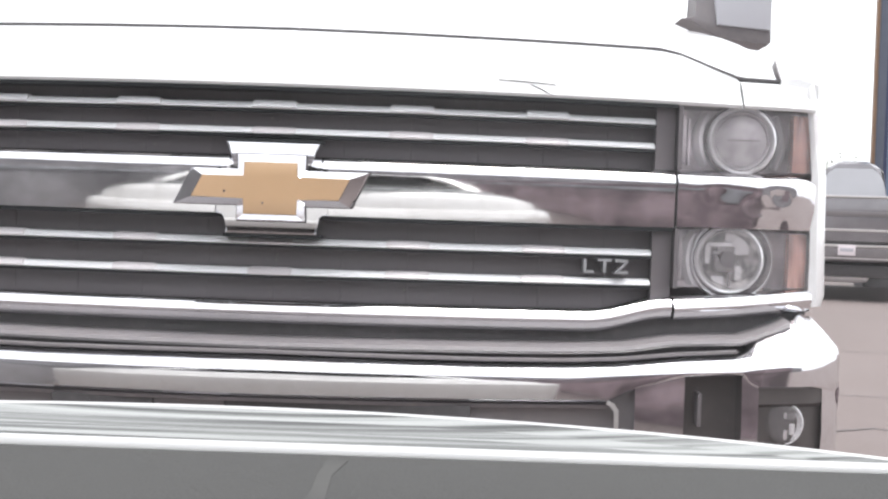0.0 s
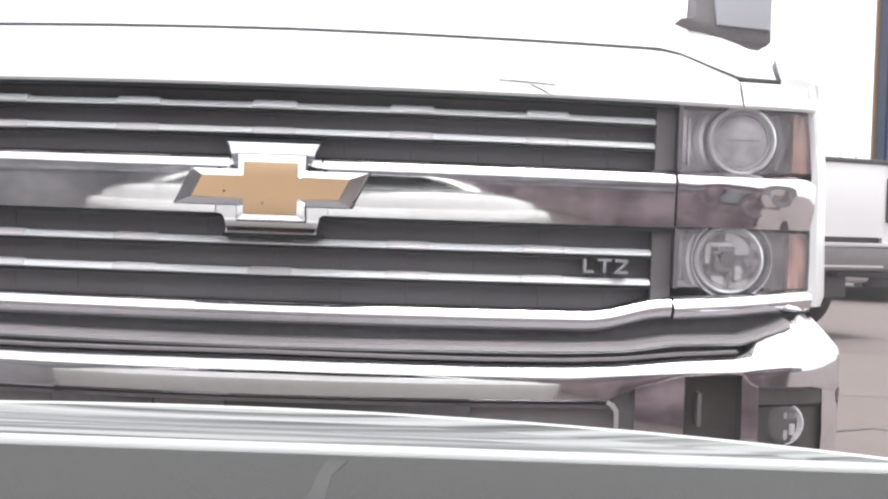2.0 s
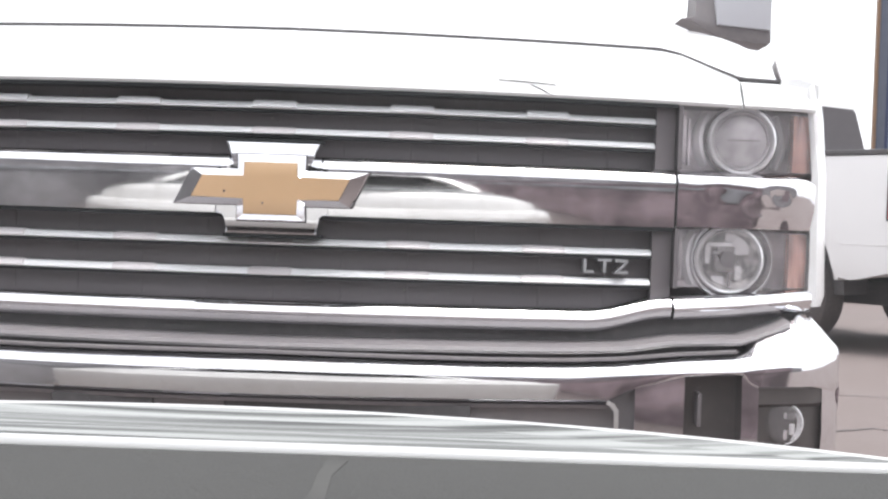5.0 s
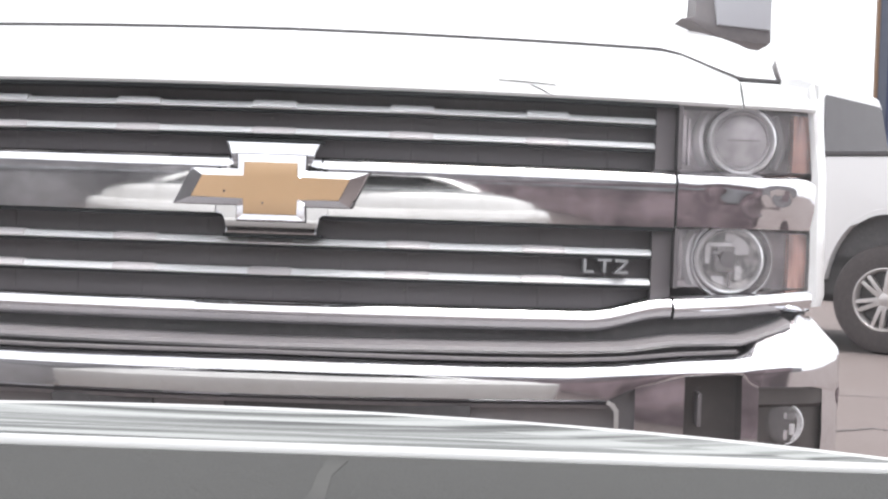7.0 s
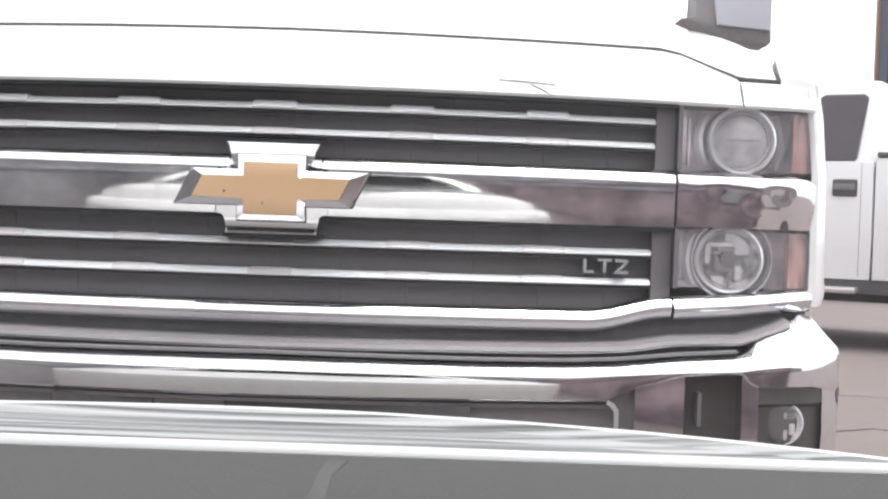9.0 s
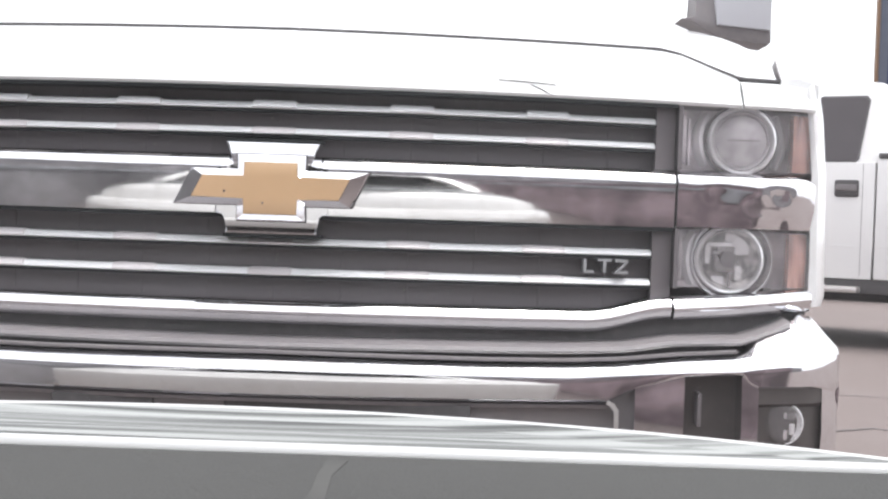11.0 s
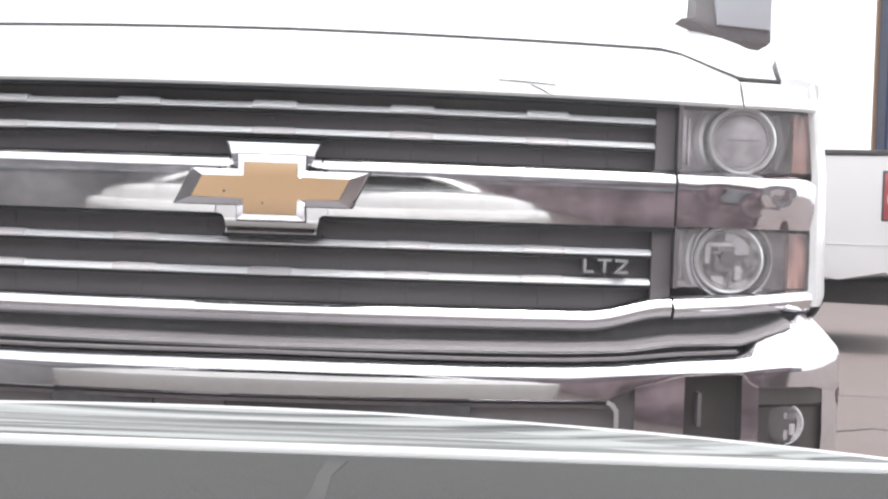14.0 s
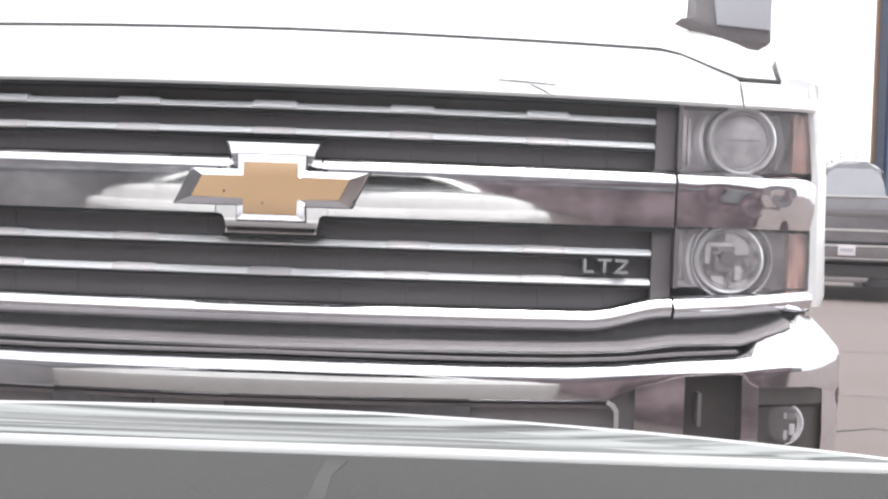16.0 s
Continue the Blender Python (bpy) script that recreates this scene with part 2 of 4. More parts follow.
def build_parked_pickup():
    tr = thing("parked_pickup", pose(-0.3055, 2.40, 0), "white pickup truck with chrome grille, parked on asphalt", "pickup truck")

    # header panel between hood and grille
    def header(x):
        a = abs(x)
        zt = lerp_at([(0, 1.233), (0.70, 1.229), (0.74, 1.222), (0.851, 1.178), (1.2, 1.178)], a)
        b = bow(x)
        k = (zt - 1.119) / 0.114
        return [(b + 0.10 * k + 0.004, zt), (b + 0.06 * k, zt - 0.010), (b + 0.028, 1.119 + 0.07 * k), (b + 0.012, 1.119 + 0.035 * k),
                (b, 1.125), (b + 0.004, 1.119), (b + 0.05, 1.122), (b + 0.14, zt - 0.03)]
    bm = along(bmesh.new(), span(-0.849, 0.849, 48), header)
    part("header_panel", bm, WHITE, tr)

    def corner(bm, s):
        def prof(x):
            a = abs(x)
            b = bow(x) + max(0, a - 0.95) ** 2 * 3
            return [(b + 0.055, 1.174), (b + 0.028, 1.165), (b + 0.012, 1.145), (b, 1.125), (b + 0.004, 1.119), (b + 0.06, 1.122), (b + 0.1, 1.16)]
        along(bm, [s * x for x in span(0.853, 1.0, 10)], prof)
    both("fender_corner", corner, WHITE, tr)

    # hood, rising to the cowl
    def hood_ring(k):
        pts = []
        n = 30
        for i in range(n + 1):
            u = -1 + 2 * i / n
            half = 0.93 - 0.12 * k
            x = u * half
            a = abs(x)
            zf = lerp_at([(0, 1.237), (0.70, 1.233), (0.74, 1.226), (0.851, 1.183), (1.2, 1.182)], a)
            yf = bow(x) + lerp_at([(0, 0.106), (0.74, 0.10), (0.851, 0.062), (1.2, 0.062)], a)
            zb = 1.575 - 0.05 * u * u - 0.13 * max(0, abs(u) - 0.82) / 0.18
            y = yf + (1.42 - yf) * k
            crown = 0.035 * math.sin(math.pi * min(1, k * 1.15))
            z = zf + (zb - zf) * k + crown + 0.012 * math.exp(-((a - 0.42) / 0.1) ** 2) * min(1, k * 6)
            z += 0.030 * max(0, min(1, (a - 0.80) / 0.08)) * min(1, k / 0.045)
            pts.append((x, y, z))
        return pts + [(x, y, z - 0.04) for x, y, z in reversed(pts)]
    part("hood", loft(bmesh.new(), [hood_ring(k) for k in (0, 0.012, 0.03, 0.06, 0.12, 0.2, 0.3, 0.42, 0.55, 0.7, 0.85, 1.0)]), WHITE, tr)
    # dark shut line along the hood's leading edge and back along the fenders
    def shut(x):
        a = abs(x)
        z = lerp_at([(0, 1.235), (0.70, 1.231), (0.74, 1.224), (0.851, 1.1805), (1.2, 1.180)], a)
        y = bow(x) + lerp_at([(0, 0.103), (0.74, 0.097), (0.851, 0.058), (1.2, 0.058)], a)
        return [(y - 0.004, z + 0.0022), (y - 0.004, z - 0.0026), (y + 0.03, z - 0.02), (y + 0.03, z + 0.002)]
    part("hood_gap_seal", along(bmesh.new(), [-0.935, *span(-0.851, -0.74, 3), *span(-0.70, 0.70, 36), *span(0.74, 0.851, 3), 0.935], shut), DARK, tr)

    def side_shut(bm, s):
        rings = []
        for k in span(0, 1, 4):
            x, y, z = 0.938 - 0.002 * k, 0.204 + 0.045 * k, 1.184 + 0.042 * k
            rings.append([(s * (x - 0.0014), y, z), (s * (x + 0.0014), y, z), (s * (x + 0.0014), y + 0.02, z - 0.012), (s * (x - 0.0014), y + 0.02, z - 0.012)])
        loft(bm, rings)
    both("fender_gap", side_shut, FILLER, tr)
    # wiper at the cowl
    both("wiper", lambda bm, s: prism(bm, [(s * 0.50, 1.575), (s * 0.655, 1.560), (s * 0.655, 1.552), (s * 0.50, 1.565)], 1.40, 1.42), DARK, tr)

    # grille recess and its fine vertical ribs
    bm = along(bmesh.new(), span(-0.726, 0.726, 36), lambda x: [(bow(x) + 0.055, 0.72), (bow(x) + 0.055, 1.122), (bow(x) + 0.12, 1.122), (bow(x) + 0.12, 0.72)])
    grille = part("grille", bm, GRILLE, tr, "dark plastic grille insert")
    for z0, z1 in ((1.0, 1.121), (0.745, 0.893)):
        for k in range(-6, 7):
            x = k * 0.1205
            if abs(x) > 0.70:
                continue
            bm = bmesh.new()
            box(bm, x - 0.0025, x + 0.0025, bow(x) + 0.0535, bow(x) + 0.056, z0, z1, 0.0008)
            part("grille_rib", bm, GRILLE, grille)
        # horizontal blades behind the chrome bars
        for z in ((1.087, 1.0425) if z0 > 0.95 else (0.846, 0.7915)):
            bm = along(bmesh.new(), span(-0.70, 0.70, 28), lambda x: [(bow(x) + 0.045, z - 0.004), (bow(x) + 0.045, z + 0.004), (bow(x) + 0.056, z + 0.004), (bow(x) + 0.056, z - 0.004)])
            part("grille_blade", bm, GRILLE, grille)
        # flat outer ends
        def ends(bm, s):
            along(bm, [s * x for x in span(0.688, 0.725, 4)], lambda x: [(bow(x) + 0.022, z0), (bow(x) + 0.022, z1), (bow(x) + 0.056, z1), (bow(x) + 0.056, z0)])
        both("grille_end", ends, GRILLE, grille)

    # four thin chrome bars, each with stepped thick links
    for z, lift in ((1.087, 0.006), (1.0425, 0.0), (0.846, 0.002), (0.7915, 0.002)):
        def prof(x, h=0.0062, d=0.0, dz=0.0):
            b = bow(x) + 0.018 - d
            return [(b + 0.014, z + dz + h), (b + 0.005, z + dz + h * 0.35), (b, z + dz - h * 0.45), (b, z + dz - h * 0.75), (b + 0.003, z + dz - h), (b + 0.03, z + dz - h), (b + 0.03, z + dz + h)]
        bm = along(bmesh.new(), span(-0.686, 0.686, 40), prof)
        rail = part("chrome_bar", bm, SATIN, grille, "thin chrome bar")
        # the shade below each bar, built as a black strip
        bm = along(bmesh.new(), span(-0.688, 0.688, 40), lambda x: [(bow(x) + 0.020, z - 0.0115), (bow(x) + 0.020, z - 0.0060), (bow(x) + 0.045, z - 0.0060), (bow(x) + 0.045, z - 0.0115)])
        part("bar_shade", bm, SHADE_LINE, rail, "black strip for the shade under the bar")
        for k in range(-2, 3):
            xc = k * 0.2445 - 0.004
            bm = along(bmesh.new(), [xc - 0.039, xc - 0.035, xc, xc + 0.035, xc + 0.039],
                       lambda x: prof(x, 0.0072 if abs(x - xc) < 0.037 else 0.0055, 0.004, lift * 0.45))
            part("bar_link", bm, SATIN if z > 1.06 else LINK, rail)

    # black strips that stand for the shadow gaps under the header and the chrome
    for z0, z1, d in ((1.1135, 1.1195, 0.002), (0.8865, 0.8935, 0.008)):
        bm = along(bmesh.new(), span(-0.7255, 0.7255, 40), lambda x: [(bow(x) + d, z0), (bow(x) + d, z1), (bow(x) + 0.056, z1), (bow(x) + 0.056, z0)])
        part("grille_shade", bm, SHADE_LINE, grille, "black strip for the shadow gap")

    # main chrome bar
    def main_prof(x):
        b = bow(x)
        return [(b + 0.05, 0.999), (b + 0.016, 0.998), (b + 0.011, 0.9945), (b + 0.004, 0.9865), (b + 0.0008, 0.9815), (b - 0.0002, 0.9770), (b - 0.0005, 0.966), (b - 0.0001, 0.953),
                (b + 0.0010, 0.936), (b + 0.0025, 0.920), (b + 0.0042, 0.906), (b + 0.0059, 0.894), (b + 0.05, 0.893)]
    part("centre_bar", along(bmesh.new(), span(-0.7255, 0.7255, 64), main_prof), CHROME2, tr, "wide polished chrome centre bar")

    def side_bar(bm, s):
        def prof(x):
            a = abs(x)
            b = bow(x) + max(0, a - 0.95) ** 2 * 3
            wave = 0.0005 * math.sin(a * 48) + 0.0010 * max(0, min(1, (a - 0.84) / 0.06)) * math.sin(a * 76)
            return [(b + 0.05, 1.0), (b + 0.016, 0.999), (b + 0.011, 0.9955), (b + 0.004, 0.9875), (b + 0.0008, 0.9825), (b - 0.0002, 0.9780), (b - 0.0006 + wave, 0.968), (b + wave, 0.953),
                    (b + 0.0010 - wave, 0.936), (b + 0.0025, 0.920), (b + 0.0042 + wave, 0.907), (b + 0.0059, 0.896), (b + 0.05, 0.895)]
        along(bm, [s * x for x in span(0.7305, 1.012, 26)], prof)
    both("lamp_divider_bar", side_bar, WAVY, tr, "chrome bar between the stacked headlights")

    # lower chrome surround with its kink up to the headlights
    def low_z(a):
        t = min(1, max(0, (a - 0.57) / 0.15))
        return 0.742 + 0.026 * (t * t * (3 - 2 * t)) if a < 0.728 else lerp_at([(0.73, 0.765), (0.85, 0.772), (0.994, 0.785), (1.1, 0.79)], a)

    def low_prof(x):
        a = abs(x)
        b, z = bow(x) + max(0, a - 0.95) ** 2 * 3, low_z(a)
        return [(b + 0.06, z), (b + 0.012, z), (b + 0.002, z - 0.004), (b - 0.006, z - 0.015), (b - 0.008, z - 0.019), (b - 0.006, z - 0.027), (b + 0.002, z - 0.037), (b + 0.012, z - 0.043), (b + 0.06, z - 0.043)]
    part("lower_chrome_surround", along(bmesh.new(), span(-0.7255, 0.7255, 64), low_prof), CHROME2, tr, "chrome strip under the grille")
    both("lower_lamp_trim", lambda bm, s: along(bm, [s * x for x in span(0.7305, 1.005, 16)], low_prof), CHROME, tr, "chrome strip under the headlight")

    # dark gap and the grey filler panel above the bumper
    bm = along(bmesh.new(), span(-1.0, 1.0, 40), lambda x: [(bow(x) + 0.03, low_z(abs(x)) - 0.03), (bow(x) + 0.02, 0.62), (bow(x) + 0.10, 0.62), (bow(x) + 0.10, low_z(abs(x)) - 0.03)])
    part("valance_backing", bm, DARK, tr)

    def filler(x):
        a = abs(x)
        z = lerp_at([(0, 0.675), (0.53, 0.678), (0.64, 0.682), (0.724, 0.694), (0.86, 0.697), (0.93, 0.72), (1.0, 0.75)], a)
        b = bow(x) - 0.05
        return [(b + 0.09, z + 0.004), (b + 0.03, z + 0.001), (b + 0.004, z - 0.003), (b, z - 0.009), (b + 0.004, z - 0.014), (b + 0.09, z - 0.020)]
    part("bumper_filler", along(bmesh.new(), span(-0.95, 0.95, 60), filler), FILLER, tr, "grey plastic filler panel")

    # chrome bumper: top roll, lower rail, uprights between the openings, wrapped ends
    def bump_y(x):
        a = abs(x)
        return 0.17 * a * a - 0.10 + max(0, a - 0.96) ** 2 * 7.0

    def top_z(a):
        return lerp_at([(0, 0.650), (0.40, 0.647), (0.53, 0.648), (0.62, 0.651), (0.72, 0.660), (0.845, 0.666), (0.862, 0.673), (0.880, 0.690), (0.94, 0.714), (0.975, 0.742), (1.0, 0.735), (1.03, 0.708), (1.056, 0.684)], a)

    def roll_prof(x):
        a = abs(x)
        b, z = bump_y(x), top_z(a)
        zl = lerp_at([(0, 0.587), (0.60, 0.589), (0.64, 0.608), (0.74, 0.633), (0.846, 0.636), (0.87, 0.612), (1.0, 0.612), (1.04, 0.60)], a)
        zm = lerp_at([(0, 0.632), (0.53, 0.630), (0.73, 0.641), (0.845, 0.643), (1.01, 0.656), (1.04, 0.658)], a)
        d = 0.014 + max(0, z - 0.67) * 0.9
        return [(b + d + 0.10, z - 0.006), (b + d + 0.006, z), (b + d * 0.55, z - 0.25 * (z - zm)), (b + d * 0.2, z - 0.6 * (z - zm)), (b - 0.001, zm + 0.003), (b - 0.0028, zm - 0.002),
                (b - 0.0032, zm - 0.3 * (zm - zl)), (b - 0.0032, zm - 0.65 * (zm - zl)), (b - 0.0028, zl + 0.002), (b + 0.002, zl - 0.002), (b + 0.06, zl)]
    bm = along(bmesh.new(), span(-1.056, 1.056, 120), roll_prof)
    bumper = part("bumper", bm, CHROME, tr, "polished chrome front bumper")
    # grey strip built in place of the streak reflected along the bumper's top edge
    bm = along(bmesh.new(), span(-0.84, 0.84, 60), lambda x: (lambda b, z: [(b, z), (b + 0.001, z + 0.004), (b + 0.02, z + 0.005), (b + 0.02, z)])(bump_y(x) + 0.016, top_z(abs(x)) + 0.0065))
    part("bumper_edge_reflection", bm, TRIM, bumper, "grey strip for the reflection at the bumper's top edge")

    def face(x, z0, z1, bulge=0.0):
        b = bump_y(x)
        return [(b + 0.003, z1), (b - 0.002 - bulge, (z0 + z1) / 2), (b + 0.010, z0), (b + 0.06, z0), (b + 0.06, z1)]
    for s in (1, -1):
        bm = along(bmesh.new(), [s * x for x in span(0.648, 0.738, 10)], lambda x: [(bump_y(x) + 0.001, 0.634), (bump_y(x) - 0.002, 0.61), (bump_y(x) - 0.003, 0.57), (bump_y(x) - 0.001, 0.51), (bump_y(x) + 0.008, 0.45), (bump_y(x) + 0.06, 0.45), (bump_y(x) + 0.06, 0.634)])
        part("bumper_upright", bm, CHROME, bumper)
        bm = along(bmesh.new(), [s * x for x in span(0.846, 0.878, 4)], lambda x: face(x, 0.45, 0.637, 0.004))
        part("bumper_upright", bm, CHROME, bumper)
        bm = along(bmesh.new(), [s * x for x in span(1.008, 1.054, 4)], lambda x: face(x, 0.45, 0.612, 0.004))
        part("bumper_upright", bm, CHROME, bumper)
        # wrapped end running back
        rings = []
        for k in span(0, 1, 8):
            x = s * (1.056 + 0.012 * math.sin(k * math.pi / 2))
            y = bump_y(1.056) + 0.40 * k
            zt = 0.684 + 0.06 * k
            rings.append([(x - s * 0.03, y, zt - 0.005), (x - s * 0.012, y, zt), (x, y, zt - 0.04), (x + s * 0.002, y, 0.6), (x - s * 0.005, y, 0.43), (x - s * 0.05, y, 0.43)])
        part("bumper_end", loft(bmesh.new(), rings), CHROME, bumper)
    bm = along(bmesh.new(), span(-1.05, 1.05, 60), lambda x: face(x, 0.40, 0.45, 0.006))
    part("bumper_lower_rail", bm, CHROME, bumper)
    # openings behind the bumper
    bm = along(bmesh.new(), span(-0.66, 0.66, 20), lambda x: [(bump_y(x) + 0.045, 0.42), (bump_y(x) + 0.03, 0.61), (bump_y(x) + 0.12, 0.61), (bump_y(x) + 0.12, 0.42)])
    intake = part("air_intake", bm, FILLER, bumper, "dark lower air intake")
    bm = along(bmesh.new(), span(-0.60, 0.60, 30), lambda x: [(bump_y(x) + 0.010, 0.574), (bump_y(x) + 0.006, 0.581), (bump_y(x) + 0.03, 0.584), (bump_y(x) + 0.03, 0.574)])
    part("intake_lip", bm, TRIM, intake)

    def lip_end(bm, s):
        pts = [(0.60, 0.590), (0.612, 0.584), (0.619, 0.572), (0.622, 0.44), (0.614, 0.44), (0.611, 0.570), (0.604, 0.579), (0.596, 0.583)]
        prism(bm, [(s * x, z) for x, z in pts], bump_y(0.61) - 0.002, bump_y(0.61) + 0.04)
    both("intake_lip_end", lip_end, CHROME, intake)
    for xa, xb in ((-0.36, -0.185), (-0.064, 0.36)):
        bm = bmesh.new()
        box(bm, xa, xb, bump_y(0.26) + 0.012, bump_y(0.26) + 0.05, 0.50, 0.578, 0.004)
        part("intake_block", bm, DARK, intake)

    def tow(bm, s):
        along(bm, [s * x for x in span(0.737, 0.847, 6)], lambda x: [(bump_y(x) + 0.05, 0.43), (bump_y(x) + 0.05, 0.638), (bump_y(x) + 0.1, 0.638), (bump_y(x) + 0.1, 0.43)])
    both("tow_hook_opening", tow, STEP, bumper)
    both("tow_hook", lambda bm, s: box(bm, s * 0.767, s * 0.775, bump_y(0.77) + 0.02, bump_y(0.77) + 0.06, 0.54, 0.60, 0.003), TRIM, bumper)

    def fog_bezel(bm, s):
        along(bm, [s * x for x in span(0.876, 1.010, 10)], lambda x: [(bump_y(x) + 0.014, 0.43), (bump_y(x) + 0.014, 0.575), (bump_y(x) + 0.004, 0.582), (bump_y(x) + 0.004, 0.613), (bump_y(x) + 0.08, 0.613), (bump_y(x) + 0.08, 0.43)])
    both("fog_lamp_bezel", fog_bezel, STEP, bumper, "dark plastic fog lamp surround")
    fy = bump_y(0.945)

    def fog(bm, s):
        lathe(bm, [(0.040, fy + 0.024), (0.040, fy + 0.013), (0.038, fy + 0.011), (0.035, fy + 0.013), (0.027, fy + 0.020), (0.012, fy + 0.024), (0.001, fy + 0.025)], (s * 0.930, 0, 0.545))
    fogs = both("fog_lamp", fog, REFLECTOR, bumper, "round fog lamp")
    for o, s in zip(fogs, (1, -1)):
        bm = lathe(bmesh.new(), [(0.035, fy + 0.001), (0.030, fy - 0.005), (0.016, fy - 0.008), (0.001, fy - 0.009)], (s * 0.930, 0, 0.545))
        part("fog_lens", bm, LENS, o)
        for dx, dz, w, hh, mt in ((-0.016, -0.014, 0.007, 0.012, SATIN), (0.004, -0.020, 0.006, 0.009, LINK), (0.018, -0.010, 0.005, 0.010, SATIN), (-0.006, 0.014, 0.014, 0.006, LINK), (0.016, 0.012, 0.008, 0.005, FILLER), (-0.002, -0.004, 0.006, 0.006, TRIM)):
            bm = bmesh.new()
            box(bm, s * 0.930 + dx - w, s * 0.930 + dx + w, fy + 0.010, fy + 0.022, 0.545 + dz - hh, 0.545 + dz + hh, 0.002)
            part("fog_facet", bm, mt, o)

    # stacked headlights
    for z0, z1, zc, xc, low in ((1.001, 1.117, 1.061, 0.857, False), (0.783, 0.893, 0.838, 0.840, True)):
        def shell(bm, s):
            along(bm, [s * x for x in span(0.731, 1.006, 14)], lambda x: (lambda b: [(b + 0.075, z0), (b + 0.075, z1), (b + 0.13, z1), (b + 0.13, z0)])(bow(x) + max(0, abs(x) - 0.95) ** 2 * 3))
        houses = both("headlight", shell, HOUSING, tr, "clear headlight with round projector" if not low else "clear headlight with round reflector bowl")
        for o, s in zip(houses, (1, -1)):
            def lens(bm, s):
                along(bm, [s * x for x in span(0.732, 1.008, 18)], lambda x: (lambda b: [(b + 0.006, z0 + 0.001), (b + 0.003, (z0 + z1) / 2), (b + 0.006, z1 - 0.001), (b + 0.010, z1 - 0.001), (b + 0.007, (z0 + z1) / 2), (b + 0.010, z0 + 0.001)])(bow(x) + max(0, abs(x) - 0.95) ** 2 * 3))
            bm = bmesh.new()
            lens(bm, s)
            glass = part("lens_cover", bm, LENS, o, "clear plastic lens")
            glass.visible_shadow = False
            # frame edges
            bm = bmesh.new()
            along(bm, [s * x for x in span(0.728, 0.736, 2)], lambda x: [(bow(x) + 0.004, z0), (bow(x) + 0.004, z1), (bow(x) + 0.08, z1), (bow(x) + 0.08, z0)])
            part("inner_frame", bm, GRILLE, o)
            yb = bow(xc)
            if low:
                for xr, r, w, mt in ((xc + 0.006, 0.0735, 0.003, REFLECTOR), (xc + 0.008, 0.0685, 0.0045, GRILLE)):
                    rings = []
                    for t in span(0, 2 * math.pi, 56):
                        c, d = math.cos(t), math.sin(t)
                        rings.append([(s * (xr + (r - w) * c), yb + 0.079, zc + (r - w) * d), (s * (xr + (r - w) * c), yb + 0.034, zc + (r - w) * d), (s * (xr + (r + w) * c), yb + 0.032, zc + (r + w) * d), (s * (xr + (r + w) * c), yb + 0.079, zc + (r + w) * d)])
                    part("outer_ring", loft(bmesh.new(), rings, cap=False), mt, o)
            bm = lathe(bmesh.new(), [(0.065, yb + 0.080), (0.065, yb + 0.030), (0.063, yb + 0.022), (0.0595, yb + 0.020), (0.0565, yb + 0.026), (0.055, yb + 0.06), (0.055, yb + 0.08)], (s * xc, 0, zc), n=56)
            part("bezel_ring", bm, REFLECTOR, o, "bright round bezel")
            if not low:
                bm = lathe(bmesh.new(), [(0.0545, yb + 0.078), (0.0545, yb + 0.034), (0.050, yb + 0.032), (0.0475, yb + 0.036), (0.045, yb + 0.034), (0.040, yb + 0.028), (0.028, yb + 0.021), (0.014, yb + 0.018), (0.001, yb + 0.017)], (s * xc, 0, zc), n=48)
                part("projector", bm, BULB, o, "glassy projector eye")
                # shade round the bezel, put in as a dark ring
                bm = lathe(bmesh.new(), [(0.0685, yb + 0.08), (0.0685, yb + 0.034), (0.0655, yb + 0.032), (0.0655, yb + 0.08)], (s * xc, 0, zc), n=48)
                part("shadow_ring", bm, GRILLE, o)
                bm = bmesh.new()
                box(bm, s * xc - 0.030, s * xc + 0.030, yb + 0.0165, yb + 0.03, zc - 0.0012, zc + 0.0012, 0.0005)
                part("cutoff_shield", bm, FILLER, o)
            else:
                bm = lathe(bmesh.new(), [(0.0555, yb + 0.08), (0.0552, yb + 0.026), (0.052, yb + 0.040), (0.044, yb + 0.056), (0.034, yb + 0.066), (0.022, yb + 0.072), (0.014, yb + 0.074)], (s * xc, 0, zc), n=24)
                part("reflector_bowl", bm, FACETED, o, "faceted bright reflector", smooth=False)
                bm = lathe(bmesh.new(), [(0.016, yb + 0.07), (0.017, yb + 0.04), (0.015, yb + 0.034), (0.001, yb + 0.032)], (s * xc, 0, zc), n=20)
                part("bulb_cap", bm, GRILLE, o)
                # dark ring drawn for the shade about the bowl's bezel
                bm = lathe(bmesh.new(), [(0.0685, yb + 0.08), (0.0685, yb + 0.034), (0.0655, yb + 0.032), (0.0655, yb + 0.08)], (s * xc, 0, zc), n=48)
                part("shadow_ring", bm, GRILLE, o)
                for dx, dz, w, hh in ((-0.014, 0.027, 0.022, 0.004), (0.004, -0.040, 0.002, 0.014), (-0.022, -0.006, 0.004, 0.012), (-0.004, 0.019, 0.016, 0.0055), (-0.004, -0.012, 0.017, 0.012)):
                    bm = bmesh.new()
                    box(bm, s * xc + dx - w, s * xc + dx + w, yb + 0.036, yb + 0.05, zc + dz - hh, zc + dz + hh, 0.002)
                    part("bulb_holder", bm, FILLER if hh > 0.005 else SATIN, o)
